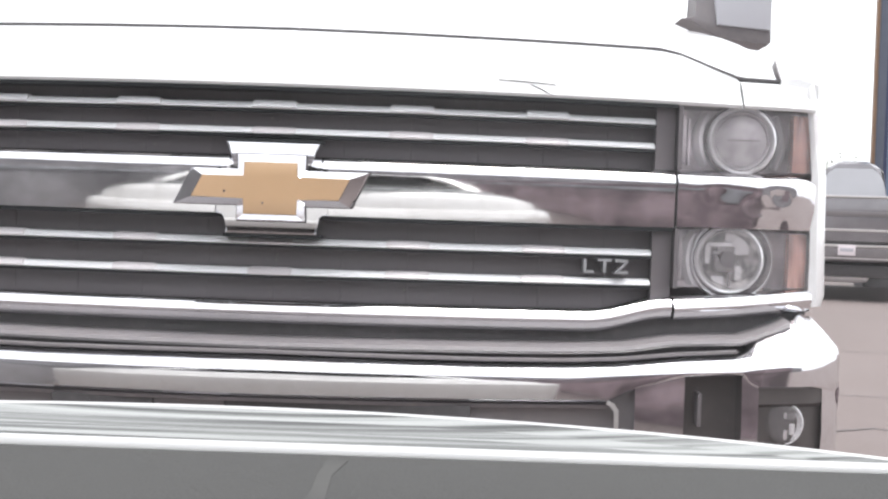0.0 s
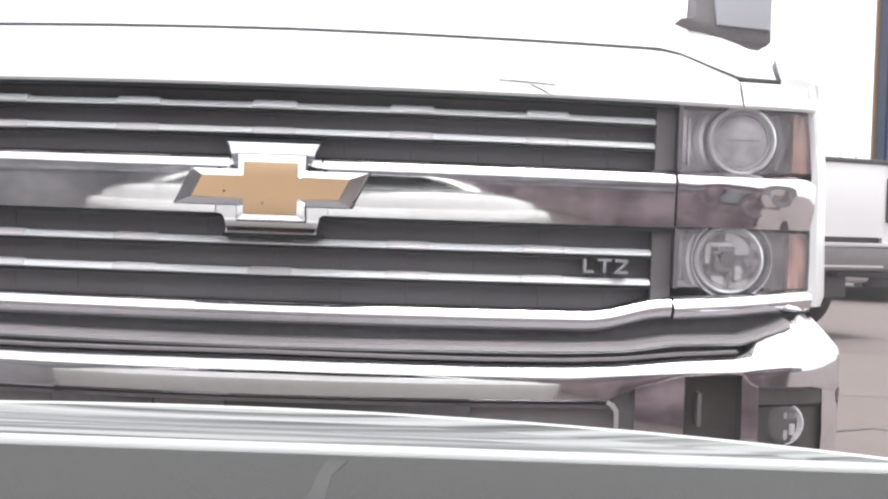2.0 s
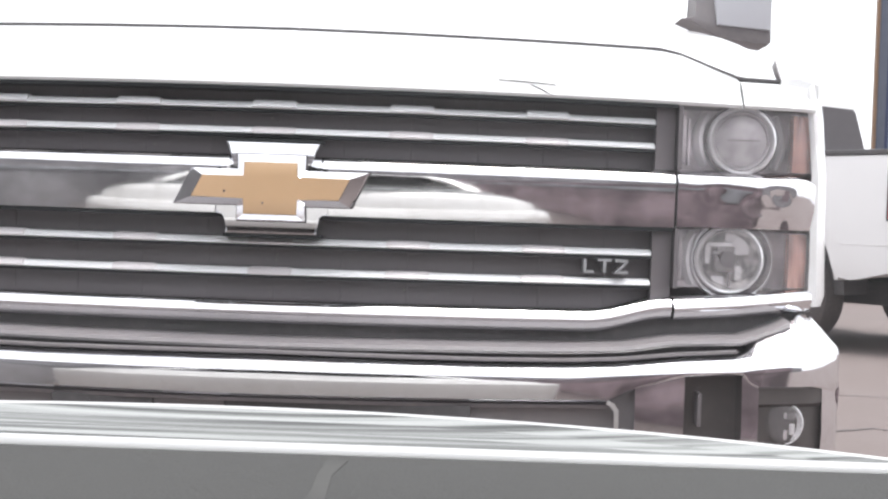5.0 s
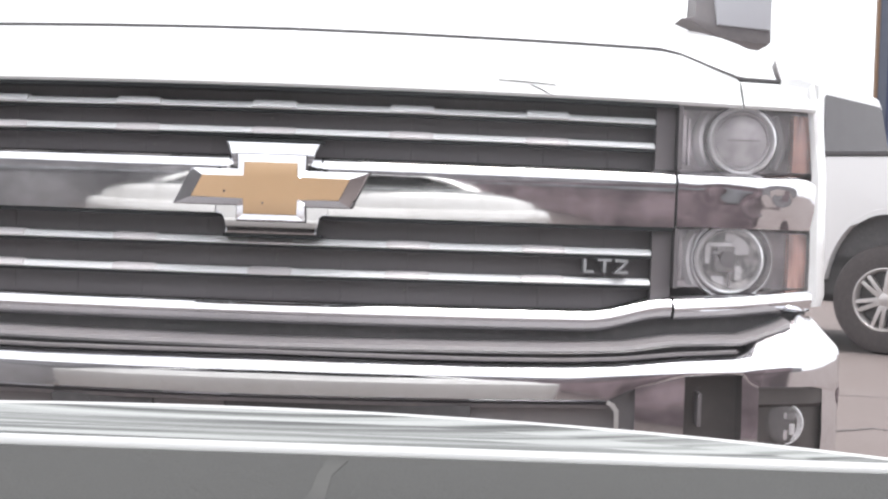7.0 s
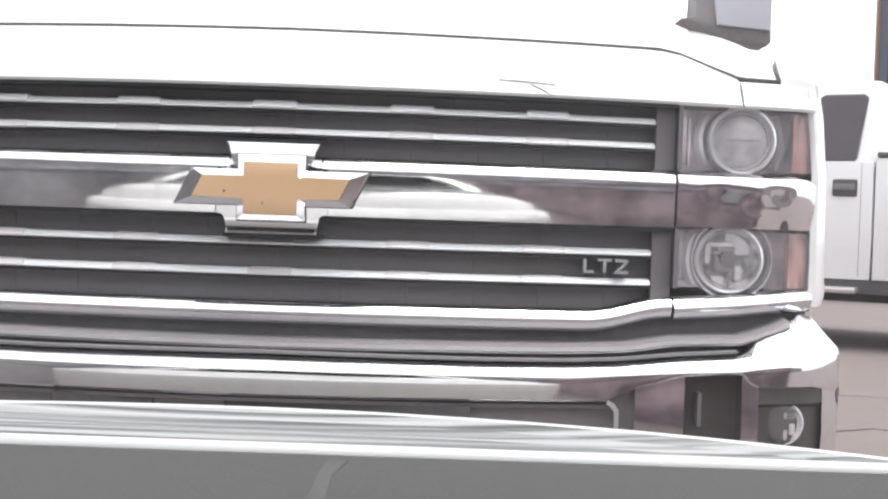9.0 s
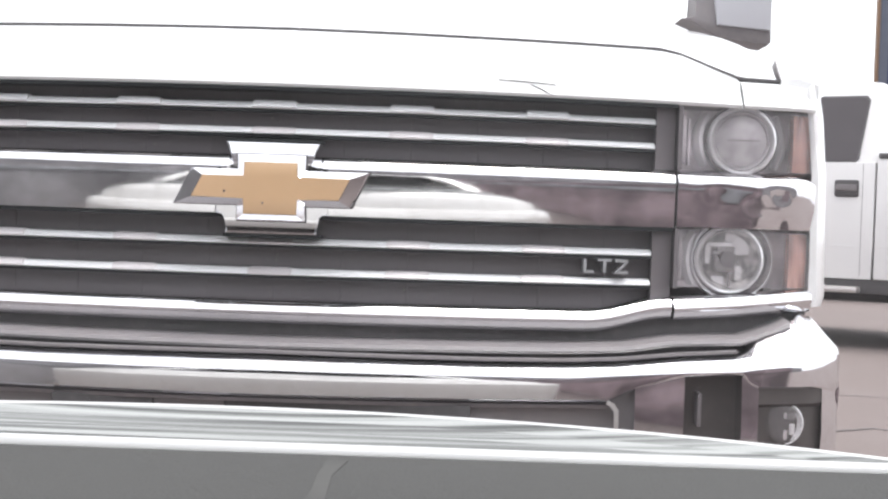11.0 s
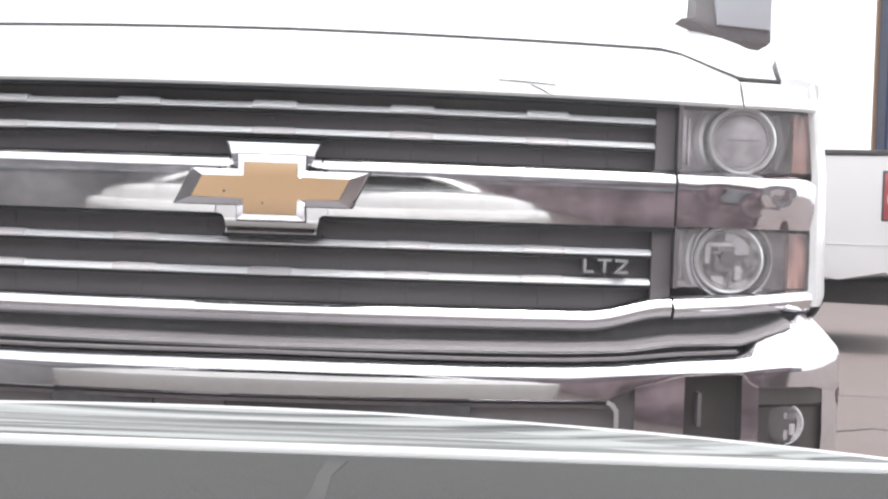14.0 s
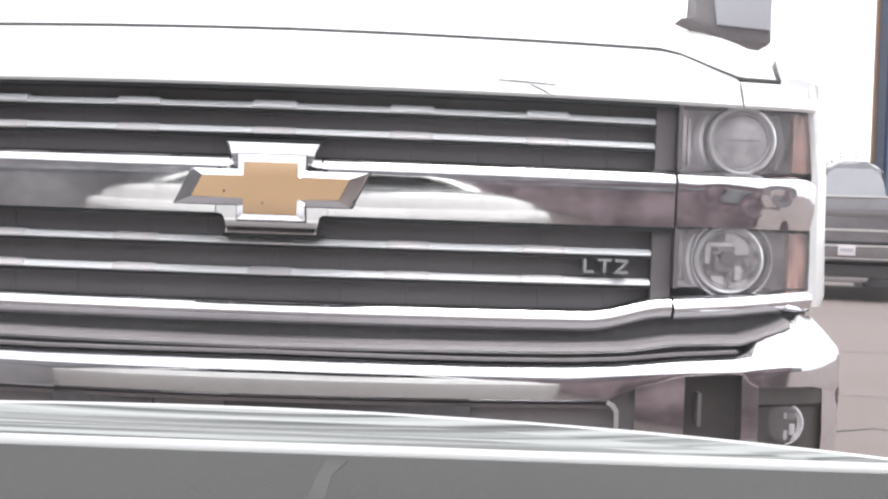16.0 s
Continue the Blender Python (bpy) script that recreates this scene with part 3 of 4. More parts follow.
                for dx, dz, w, hh in ((0.026, 0.026, 0.016, 0.018), (-0.016, -0.040, 0.012, 0.008), (0.022, -0.026, 0.007, 0.014), (-0.012, 0.012, 0.014, 0.004), (0.008, 0.042, 0.012, 0.010), (0.002, -0.050, 0.010, 0.006), (-0.036, 0.010, 0.006, 0.020), (0.006, 0.010, 0.005, 0.004)):
                    bm = bmesh.new()
                    box(bm, s * xc + dx - w, s * xc + dx + w, yb + 0.048, yb + 0.06, zc + dz - hh, zc + dz + hh, 0.004)
                    part("reflector_facet", bm, SATIN, o)
            bm = along(bmesh.new(), [s * x for x in span(0.958, 0.996, 6)], lambda x: (lambda b: [(b + 0.02, z0 + 0.004), (b + 0.016, (z0 + z1) / 2), (b + 0.02, z1 - 0.004), (b + 0.05, z1 - 0.004), (b + 0.05, z0 + 0.004)])(bow(x) + max(0, abs(x) - 0.95) ** 2 * 3))
            part("side_reflector", bm, AMBER, o, "reddish amber side reflector")
            # pale curved surrounds on either side of the bowl
            for side_of, r in ((1, 0.086), (-1, 0.083)):
                rings = []
                for t in span(-0.62, 0.62, 12):
                    c, d = side_of * math.cos(t), math.sin(t)
                    yy = bow(xc + r * c)
                    w = 0.0075 * math.cos(t * 1.6) + 0.001
                    rings.append([(s * (xc + (r - w) * c), yy + 0.078, zc + (r - w) * d), (s * (xc + (r - w) * c), yy + 0.046, zc + (r - w) * d), (s * (xc + r * c), yy + 0.038, zc + r * d), (s * (xc + (r + w) * c), yy + 0.05, zc + (r + w) * d), (s * (xc + (r + w) * c), yy + 0.078, zc + (r + w) * d)])
                part("bezel_surround", loft(bmesh.new(), rings), REFLECTOR, o)
            # little stepped flutes beside the bowl
            for i in range(2):
                bm = bmesh.new()
                xx = 0.748 + i * 0.010
                box(bm, s * (xx - 0.003), s * (xx + 0.003), bow(xx) + 0.05 + i * 0.004, bow(xx) + 0.078, z0 + 0.012, z1 - 0.012 - 0.006 * i, 0.001)
                part("flute", bm, HOUSING, o)

    # fenders: skin from the lamps back to the door, wheel arch cut out
    def fender(bm, s):
        # front strip beside the lamps and flank
        rings = []
        for y, xo, zt, zb in ((0.182, 1.012, 1.168, 0.752), (0.195, 1.024, 1.176, 0.752), (0.22, 1.038, 1.184, 0.752), (0.28, 1.055, 1.195, 0.755), (0.40, 1.068, 1.215, 0.76), (0.48, 1.070, 1.228, 0.80)):
            rings.append([(s * (xo - 0.03), y, zt - 0.01), (s * (xo - 0.026), y, zt), (s * (xo - 0.022), y, zt - 0.02), (s * (xo - 0.012), y, zt - 0.08), (s * (xo - 0.002), y, 1.0), (s * xo, y, 0.88), (s * (xo + 0.003), y, zb + 0.02), (s * (xo - 0.003), y, zb),
                          (s * (xo - 0.012), y, zb), (s * (xo - 0.014), y, 1.0)])
        loft(bm, rings)
        rings = []
        for k in span(0, 1, 14):
            y = 0.48 + 1.15 * k
            arch = 0.42 + 0.50 * math.sqrt(max(0, 1 - ((y - 0.95) / 0.50) ** 2)) if abs(y - 0.95) < 0.5 else 0.42
            zt = 1.228 + 0.22 * k
            xo = 1.070
            arch = max(arch, 0.80 if k == 0 else 0.42)
            rings.append([(s * (xo - 0.20), y, zt + 0.004), (s * (xo - 0.06), y, zt), (s * (xo - 0.022), y, zt - 0.03), (s * (xo - 0.012), y, zt - 0.1), (s * (xo - 0.002), y, 1.05), (s * xo, y, max(1.0, arch + 0.02)), (s * (xo + 0.004), y, arch + 0.01), (s * xo, y, arch),
                          (s * (xo - 0.06), y, arch), (s * (xo - 0.10), y, 1.05)])
        loft(bm, rings)
    both("fender", fender, WHITE, tr)

    def fender_top(bm, s):
        rings = []
        for y, x0, x1, z in ((0.20, 0.938, 1.01, 1.178), (0.28, 0.934, 1.05, 1.197), (0.48, 0.915, 1.06, 1.232), (0.9, 0.875, 1.06, 1.31), (1.4, 0.825, 1.05, 1.41), (1.63, 0.80, 1.04, 1.45)):
            rings.append([(s * x0, y, z + 0.004), (s * (x0 + x1) / 2, y, z + 0.008), (s * x1, y, z - 0.004), (s * x1, y, z - 0.03), (s * x0, y, z - 0.03)])
        loft(bm, rings)
    both("fender_top", fender_top, WHITE, tr)

    # door mirrors
    def mirror_shell(bm, s):
        prism(bm, [(s * 0.985, 1.512), (s * 1.03, 1.500), (s * 1.088, 1.459), (s * 1.245, 1.440), (s * 1.252, 1.450), (s * 1.25, 1.70), (s * 1.225, 1.735), (s * 1.05, 1.745), (s * 1.03, 1.72), (s * 1.028, 1.515)], 1.64, 1.78, bevel=0.004)
    mirrors = both("door_mirror", mirror_shell, TRIM, tr, "black door mirror with pale cap")
    for o, s in zip(mirrors, (1, -1)):
        bm = prism(bmesh.new(), [(s * 1.090, 1.494), (s * 1.247, 1.482), (s * 1.247, 1.70), (s * 1.215, 1.728), (s * 1.075, 1.735), (s * 1.060, 1.70)], 1.628, 1.68, bevel=0.004)
        part("mirror_cap", bm, MIRRORCAP, o, "pale grey mirror cap")

    # cab, bed and wheels behind the front end
    bm = bmesh.new()
    loft(bm, [[(x * wb, y, z) for x, y in ((-1, ya), (1, ya), (1, yb), (-1, yb))] for z, wb, ya, yb in ((0.45, 0.99, 1.64, 3.75), (0.9, 1.015, 1.64, 3.75), (1.44, 0.97, 1.64, 3.75))])
    part("cab_body", bm, WHITE, tr)
    bm = bmesh.new()
    loft(bm, [[(x * wb, y, z) for x, y in ((-1, ya), (1, ya), (1, yb), (-1, yb))] for z, wb, ya, yb in ((1.44, 0.95, 1.45, 3.72), (1.93, 0.76, 2.15, 3.6), (1.99, 0.70, 2.3, 3.5))])
    part("cab_roof", bm, WHITE, tr)
    bm = bmesh.new()
    loft(bm, [[(-0.74, 1.445, 1.47), (0.74, 1.445, 1.47), (0.70, 2.10, 1.90), (-0.70, 2.10, 1.90)], [(-0.74, 1.475, 1.46), (0.74, 1.475, 1.46), (0.72, 2.13, 1.89), (-0.72, 2.13, 1.89)]])
    part("windshield", bm, GLASS, tr)
    both("side_window", lambda bm, s: loft(bm, [[(s * 0.945, 2.15, 1.50), (s * 0.945, 3.55, 1.50), (s * 0.795, 3.45, 1.88), (s * 0.795, 2.4, 1.88)], [(s * 0.91, 2.15, 1.50), (s * 0.91, 3.55, 1.50), (s * 0.765, 3.45, 1.88), (s * 0.765, 2.4, 1.88)]]), GLASS, tr)
    bm = bmesh.new()
    box(bm, -1.0, 1.0, 3.78, 5.75, 0.55, 1.42, 0.03)
    part("cargo_bed", bm, WHITE, tr)
    bm = bmesh.new()
    box(bm, -0.55, 0.55, 0.3, 5.5, 0.36, 0.50, 0.02)
    part("chassis", bm, DARK, tr)
    for y in (0.95, 4.6):
        def wheel(bm, s):
            lathe(bm, [(0.20, s * 0.80), (0.36, s * 0.80), (0.40, s * 0.83), (0.40, s * 0.99), (0.37, s * 1.02), (0.25, s * 1.02), (0.24, s * 0.97), (0.001, s * 0.96)], (0, y, 0.40), axis="x", n=36)
        both("wheel", wheel, TYRE, tr)

    # grille emblem: chrome surround plates, bevelled frame, gold face
    def bowtie(hw, hh, slant, cw, ch):
        return [(-cw, ch), (cw, ch), (cw, hh), (hw, hh), (hw - slant, -hh), (cw, -hh), (cw, -ch), (-cw, -ch), (-cw, -hh), (-hw, -hh), (-hw + slant, hh), (-cw, hh)]
    ey, ez = -0.014, 0.940
    bm = bmesh.new()
    upper = [(-0.083, 0.080), (0.083, 0.080), (0.062, 0.036), (0.100, 0.036), (0.100, 0.0), (-0.100, 0.0), (-0.100, 0.036), (-0.062, 0.036)]
    lower = [(-0.100, 0.0), (0.100, 0.0), (0.100, -0.046), (0.080, -0.046), (0.080, -0.081), (-0.081, -0.081), (-0.081, -0.046), (-0.100, -0.046)]
    for pts, lean in ((upper, 0.02), (lower, 0.085)):
        start = len(bm.verts)
        prism(bm, [(x, ez + z) for x, z in pts], ey, 0.05)
        bm.verts.ensure_lookup_table()
        for v in bm.verts[start:]:
            if v.co.y < 0:
                v.co.y += abs(v.co.z - ez) * lean
    bmesh.ops.bevel(bm, geom=[e for e in bm.edges if all(v.co.y < 0 for v in e.verts) and not all(abs(v.co.z - ez) < 1e-5 for v in e.verts)], offset=0.004, segments=2, affect="EDGES", profile=0.6)
    emblem = part("grille_emblem", bm, CHROME, tr, "chrome and gold cross-shaped emblem")

    # narrow dark gaps above and below the plate, shade built as black strips
    for z0, z1 in ((0.0805, 0.0865), (-0.088, -0.0815)):
        bm = prism(bmesh.new(), [(-0.084, ez + z0), (0.084, ez + z0), (0.086, ez + z1), (-0.086, ez + z1)], ey + 0.010, 0.05)
        part("emblem_dark_outline", bm, SHADE_LINE, emblem, "dark outline drawn round the emblem")
    # dark plate behind the frame, outlining it like the dark reflections in its bevels
    bm = prism(bmesh.new(), [(x, ez + z) for x, z in bowtie(0.1725, 0.0325, 0.031, 0.0615, 0.0598)], ey - 0.0015, ey + 0.03)
    part("emblem_dark_outline", bm, DARK, emblem)

    def emblem_ring(bm):
        outer = bowtie(0.171, 0.0315, 0.031, 0.060, 0.0582)
        inner = [(x, z + (-0.0014 if abs(z) > 0.03 else 0.0)) for x, z in bowtie(0.139, 0.0195, 0.019, 0.0468, 0.0458)]
        lo = [bm.verts.new((x, ey - 0.005, ez + z)) for x, z in outer]
        mid = [bm.verts.new((x * 0.985, ey - 0.009, ez + z * 0.975)) for x, z in outer]
        hi = [bm.verts.new((x, ey - 0.021, ez + z)) for x, z in inner]
        back = [bm.verts.new((x, ey + 0.02, ez + z)) for x, z in outer]
        n = len(lo)
        for a, b in ((back, lo), (lo, mid), (mid, hi)):
            for i in range(n):
                j = (i + 1) % n
                bm.faces.new((a[i], a[j], b[j], b[i]))
        bm.faces.new(hi)
        bm.faces.new(back[::-1])
    bm = bmesh.new()
    emblem_ring(bm)
    part("emblem_frame", bm, CHROME, emblem, "bevelled chrome frame", smooth=False)
    bm = prism(bmesh.new(), [(x, ez + z + (-0.0014 if abs(z) > 0.03 else 0.0)) for x, z in bowtie(0.138, 0.019, 0.019, 0.0462, 0.0452)], ey - 0.0225, ey - 0.012, bevel=0.001)
    part("emblem_face", bm, GOLD, emblem, "gold enamel face")

    # trim badge as plain bars
    for i, (x0, x1, z0, z1) in enumerate(((0.560, 0.566, 0.808, 0.832), (0.560, 0.580, 0.806, 0.811), (0.586, 0.612, 0.828, 0.833), (0.596, 0.602, 0.808, 0.830), (0.618, 0.642, 0.827, 0.832), (0.618, 0.642, 0.806, 0.811))):
        bm = bmesh.new()
        box(bm, x0, x1, bow(0.6) + 0.012, bow(0.6) + 0.05, z0, z1, 0.001)
        part("trim_badge_bar", bm, BADGE, tr, "small chrome badge bar")
    bm = prism(bmesh.new(), [(0.618, 0.810), (0.625, 0.810), (0.642, 0.828), (0.635, 0.828)], bow(0.6) + 0.012, bow(0.6) + 0.05)
    part("trim_badge_bar", bm, BADGE, tr, "small chrome badge bar")
    rng = random.Random(11)
    bm = bmesh.new()
    for k in range(44):
        x = rng.uniform(-0.6, 0.7)
        z, y = (rng.uniform(0.75, 0.89), bow(x) + 0.0535) if k % 2 else (rng.uniform(1.005, 1.115), bow(x) + 0.0535)
        r = rng.uniform(0.0006, 0.0020)
        lathe(bm, [(r, y + 0.001), (r * 0.7, y - 0.0008), (0.0001, y - 0.001)], (x, 0, z), n=6)
    tagged(part("dust_specks", bm, SPECK, tr), kind="stuff")
    for x, z in ((-0.080, 0.932), (-0.013, 0.913)):
        bm = lathe(bmesh.new(), [(0.0022, ey - 0.0222), (0.0018, ey - 0.0232), (0.0001, ey - 0.0234)], (x, 0, z), n=8)
        part("stone_chip", bm, DARK, emblem)
    # shallow dent creases in the header
    for x0, z0, x1, z1 in ((0.392, 1.1485, 0.497, 1.1435), (0.452, 1.1425, 0.492, 1.123)):
        rings = []
        for k in span(0, 1, 6):
            x, z = x0 + (x1 - x0) * k, z0 + (z1 - z0) * k
            y = bow(x) + lerp_at([(1.119, 0.003), (1.125, 0.0), (1.154, 0.012), (1.189, 0.028)], z)
            h = 0.0030 * math.sin(math.pi * (0.06 + 0.88 * k))
            rings.append([(x, y + 0.004, z + h), (x, y - 0.0018, z + h * 0.2), (x, y + 0.004, z - h)])
        part("dent_crease", loft(bmesh.new(), rings), TRIM, tr)
    return tr


# ---- pickups seen from behind and the side; local x runs forward from the rear axle, y to the driver's side ----
def arch_profile(x0, x1, z0, z1, cx, a=0.46, b=0.63, cz=0.42, n=18):
    pts = [(x0, z0)]
    a0 = math.asin((z0 - cz) / b)
    for i in range(n + 1):
        t = math.pi - a0 - (math.pi - 2 * a0) * i / n
        pts.append((cx + a * math.cos(t), cz + b * math.sin(t)))
    return pts + [(x1, z0), (x1, z1), (x0, z1)]


def build_pickup(name, label, paint, glass, reverse_lit, cab_w=1.0, cap_mat=None):
    tr = thing(name, pose(0, 0, 0), label, "pickup truck")
    lit_red, lit_white = (REDGLOW, WHITEGLOW) if reverse_lit else (REDLENS, WHITELENS)
    # bed
    for s in (1, -1):
        bm = prism(bmesh.new(), [(-0.96, 0.580), (-0.60, 0.562)] + arch_profile(-0.50, 0.672, 0.53, 1.45, 0.0)[:-1] + [(-0.96, 1.45)], s * 0.90, s * 1.0, bevel=0.025)
        side = part("bed_side", bm, paint, tr)
        bm = prism(bmesh.new(), [(-0.49, 0.42), (-0.48, 0.6), (-0.36, 0.91), (-0.2, 1.04), (0, 1.08), (0.2, 1.04), (0.36, 0.91), (0.48, 0.6), (0.49, 0.42)], s * 0.62, s * 0.91)
        part("wheel_well", bm, DARK, side, "dark wheel well")
        rings = []
        for i in range(17):
            t = math.pi * (0.11 + 0.78 * i / 16)
            c, d = math.cos(t), math.sin(t)
            rings.append([(0.46 * c, s * 0.99, 0.42 + 0.63 * d), (0.468 * c, s * 1.002, 0.42 + 0.637 * d), (0.482 * c, s * 1.001, 0.42 + 0.648 * d), (0.49 * c, s * 0.99, 0.42 + 0.655 * d)])
        part("arch_lip", loft(bmesh.new(), rings), paint, side)
        bm = bmesh.new()
        box(bm, -1.05, 0.66, s * 0.885, s * 1.005, 1.45, 1.49, 0.012)
        part("bed_rail_cap", bm, DARK, tr, "black plastic bed rail cap")
        bm = bmesh.new()
        box(bm, 0.44, 0.66, s * 0.997, s * 1.003, 0.772, 0.780, 0.002)
        part("body_crease", bm, paint, side)
        bm = bmesh.new()
        box(bm, -0.955, -0.50, s * 0.997, s * 1.004, 0.795, 0.803, 0.002)
        part("body_crease", bm, paint, side)
        bm = prism(bmesh.new(), [(x, s * y) for x, y in ((-1.062, 0.824), (-1.062, 0.905), (-1.05, 0.945), (-1.025, 0.975), (-0.99, 0.993), (-0.955, 0.998), (-0.88, 0.99), (-0.88, 0.824))], 0.79, 1.453, axis="z", bevel=0.006)
        part("corner_post", bm, paint, tr)
        # tail lamp wrapped on the corner
        def lamp_plan(g, back=-0.905, inner=0.866):
            return [(x, s * y) for x, y in ((-1.088 - g, inner - g), (-1.088 - g, 0.915), (-1.074 - g * 0.8, 0.955 + g * 0.6), (-1.045 - g * 0.5, 0.985 + g * 0.8), (-1.0, 1.004 + g), (back + g, 1.006 + g), (back + g, 0.90), (-1.0, inner - g))]
        bm = prism(bmesh.new(), lamp_plan(0.0), 0.985, 1.328, axis="z", bevel=0.014)
        lamp = part("tail_lamp", bm, REDLENS, tr, "red tail lamp")
        bm = prism(bmesh.new(), lamp_plan(-0.004, -0.885, 0.853), 0.972, 1.342, axis="z", bevel=0.006)
        part("lamp_gasket", bm, DARK, lamp)
        bm = prism(bmesh.new(), lamp_plan(0.003, -0.93, 0.876), 1.10, 1.165, axis="z", bevel=0.008)
        part("clear_lens", bm, WHITELENS, lamp, "pale clear lens band")
        for nm, z0, z1, lit in (("reversing_lens", 1.090, 1.168, lit_white), ("brake_lens", 1.19, 1.28, lit_red)):
            mid, half = (z0 + z1) / 2, (z1 - z0) / 2
            rings = []
            for k in span(-1, 1, 8):
                w = math.sqrt(max(0.0, 1 - k * k)) * 0.9 + 0.1
                rings.append([(x + 0.02 * (1 - w), s * (0.945 + (y - 0.945) * w), mid + half * k) for x, y in ((-1.0955, 0.885), (-1.0955, 0.918), (-1.081, 0.960), (-1.052, 0.990), (-1.02, 1.004), (-1.02, 0.90))])
            part(nm, loft(bmesh.new(), rings), lit, lamp)
    bm = bmesh.new()
    box(bm, -1.075, -1.02, -0.822, 0.822, 0.845, 1.455, 0.012)
    gate = part("tailgate", bm, paint, tr)
    bm = bmesh.new()
    box(bm, -1.09, -1.015, -0.90, 0.90, 1.455, 1.49, 0.010)
    part("tailgate_cap", bm, cap_mat or DARK, gate)
    if cab_w == 1:
        bm = prism(bmesh.new(), [(0.12 * math.copysign(abs(math.cos(t)) ** 0.5, math.cos(t)), 1.36 + 0.045 * math.copysign(abs(math.sin(t)) ** 0.5, math.sin(t))) for t in span(0, 2 * math.pi * 23 / 24, 23)], -1.085, -1.06, axis="x")
        part("tailgate_handle", bm, DARK, gate, "dark recessed handle")
        bm = bmesh.new()
        box(bm, -1.080, -1.07, 0.50, 0.70, 1.118, 1.142, 0.003)
        part("tailgate_badge", bm, DARK, gate, "small dark badge")
        bm = prism(bmesh.new(), [(0.115 * math.cos(t), 1.14 + 0.045 * math.sin(t)) for t in span(0, 2 * math.pi * 23 / 24, 23)], -1.083, -1.06, axis="x")
        part("tailgate_emblem", bm, DARK, gate, "dark oval emblem")
    bm = bmesh.new()
    box(bm, -1.03, -0.95, -0.9, 0.9, 0.55, 0.86, 0.01)
    part("rear_crossmember", bm, DARK, tr)
    # rear bumper
    bm = prism(bmesh.new(), [(-0.97, -0.985), (-1.05, -0.985), (-1.11, -0.95), (-1.15, -0.80), (-1.16, 0.0), (-1.15, 0.80), (-1.11, 0.95), (-1.05, 0.985), (-0.97, 0.985)], 0.575, 0.765, axis="z", bevel=0.02)
    rear = part("rear_bumper", bm, TRIM, tr, "grey step bumper with chrome edge")
    bm = prism(bmesh.new(), [(-0.965, -0.99), (-1.095, -0.975), (-1.155, -0.805), (-1.165, 0.0), (-1.155, 0.805), (-1.095, 0.975), (-0.965, 0.99), (-0.968, 0.9), (-0.968, -0.9)], 0.766, 0.80, axis="z", bevel=0.01)
    part("bumper_step", bm, ALLOY, rear, "bright metal bumper edge")
    bm = prism(bmesh.new(), [(-1.15, -0.78), (-1.168, 0.0), (-1.15, 0.78), (-1.13, 0.78), (-1.13, -0.78)], 0.60, 0.618, axis="z")
    part("bumper_lip", bm, ALLOY, rear)
    bm = bmesh.new()
    box(bm, -1.180, -1.155, -0.045, 0.195, 0.648, 0.800, 0.003)
    plate = part("number_plate", bm, PLATE, rear, "pale number plate")
    bm = bmesh.new()
    box(bm, -1.183, -1.177, -0.015, 0.165, 0.705, 0.75, 0.002)
    part("plate_bar", bm, PLATEBAR, plate)
    if cab_w < 1:
        bm = bmesh.new()
        box(bm, -1.085, -1.06, -0.80, 0.80, 0.985, 1.02, 0.006)
        part("tailgate_strip", bm, ALLOY, gate, "bright tailgate strip")
        bm = bmesh.new()
        box(bm, -1.086, -1.06, -0.80, 0.80, 1.20, 1.27, 0.01)
        part("tailgate_pressing", bm, TRIM, gate)
        bm = lathe(bmesh.new(), [(0.03, -0.24), (0.075, -0.20), (0.085, -0.10), (0.085, 0.36), (0.07, 0.42), (0.03, 0.45)], (-0.85, 0, 0.345), n=20)
        part("muffler", bm, REFLECTOR, tr, "pale metal muffler under the tail")
    else:
        bm = bmesh.new()
        box(bm, -1.22, -1.05, -0.04, 0.04, 0.50, 0.59, 0.01)
        part("tow_hitch", bm, STEP, rear)
    # cab
    for s in (1, -1):
        bm = prism(bmesh.new(), [(0.69, 0.53), (0.684, 0.8), (0.684, 1.42), (1.72, 1.42), (1.72, 0.53)], s * 0.86, s * 0.995, bevel=0.015)
        door = part("rear_door", bm, paint, tr)
        bm = bmesh.new()
        box(bm, 0.7705, 0.7745, s * 0.99, s * 0.9965, 0.56, 1.41, 0.001)
        part("door_seam", bm, TRIM, door)
        bm = bmesh.new()
        box(bm, 0.79, 1.70, s * 0.99, s * 0.9975, 0.776, 0.783, 0.002)
        part("door_crease", bm, paint, door)
        bm = bmesh.new()
        box(bm, 0.80, 0.985, s * 0.985, s * 1.012, 1.155, 1.285, 0.018)
        h = part("door_handle", bm, DARK, door, "black door handle recess")
        bm = bmesh.new()
        box(bm, 0.81, 0.975, s * 1.006, s * 1.028, 1.20, 1.25, 0.012)
        part("handle_grip", bm, TRIM, h)
        bm = prism(bmesh.new(), [(1.735, 0.55), (2.95, 0.55), (2.95, 1.42), (1.735, 1.42)], s * 0.86, s * 0.995, bevel=0.015)
        fd = part("front_door", bm, paint, tr)
        bm = bmesh.new()
        box(bm, 1.84, 2.06, s * 0.985, s * 1.012, 1.155, 1.285, 0.018)
        part("door_handle", bm, DARK, fd)
        bm = prism(bmesh.new(), arch_profile(2.965, 4.55, 0.55, 1.30, 3.65), s * 0.80, s * 0.995, bevel=0.03)
        part("front_fender", bm, paint, tr)
        bm = bmesh.new()
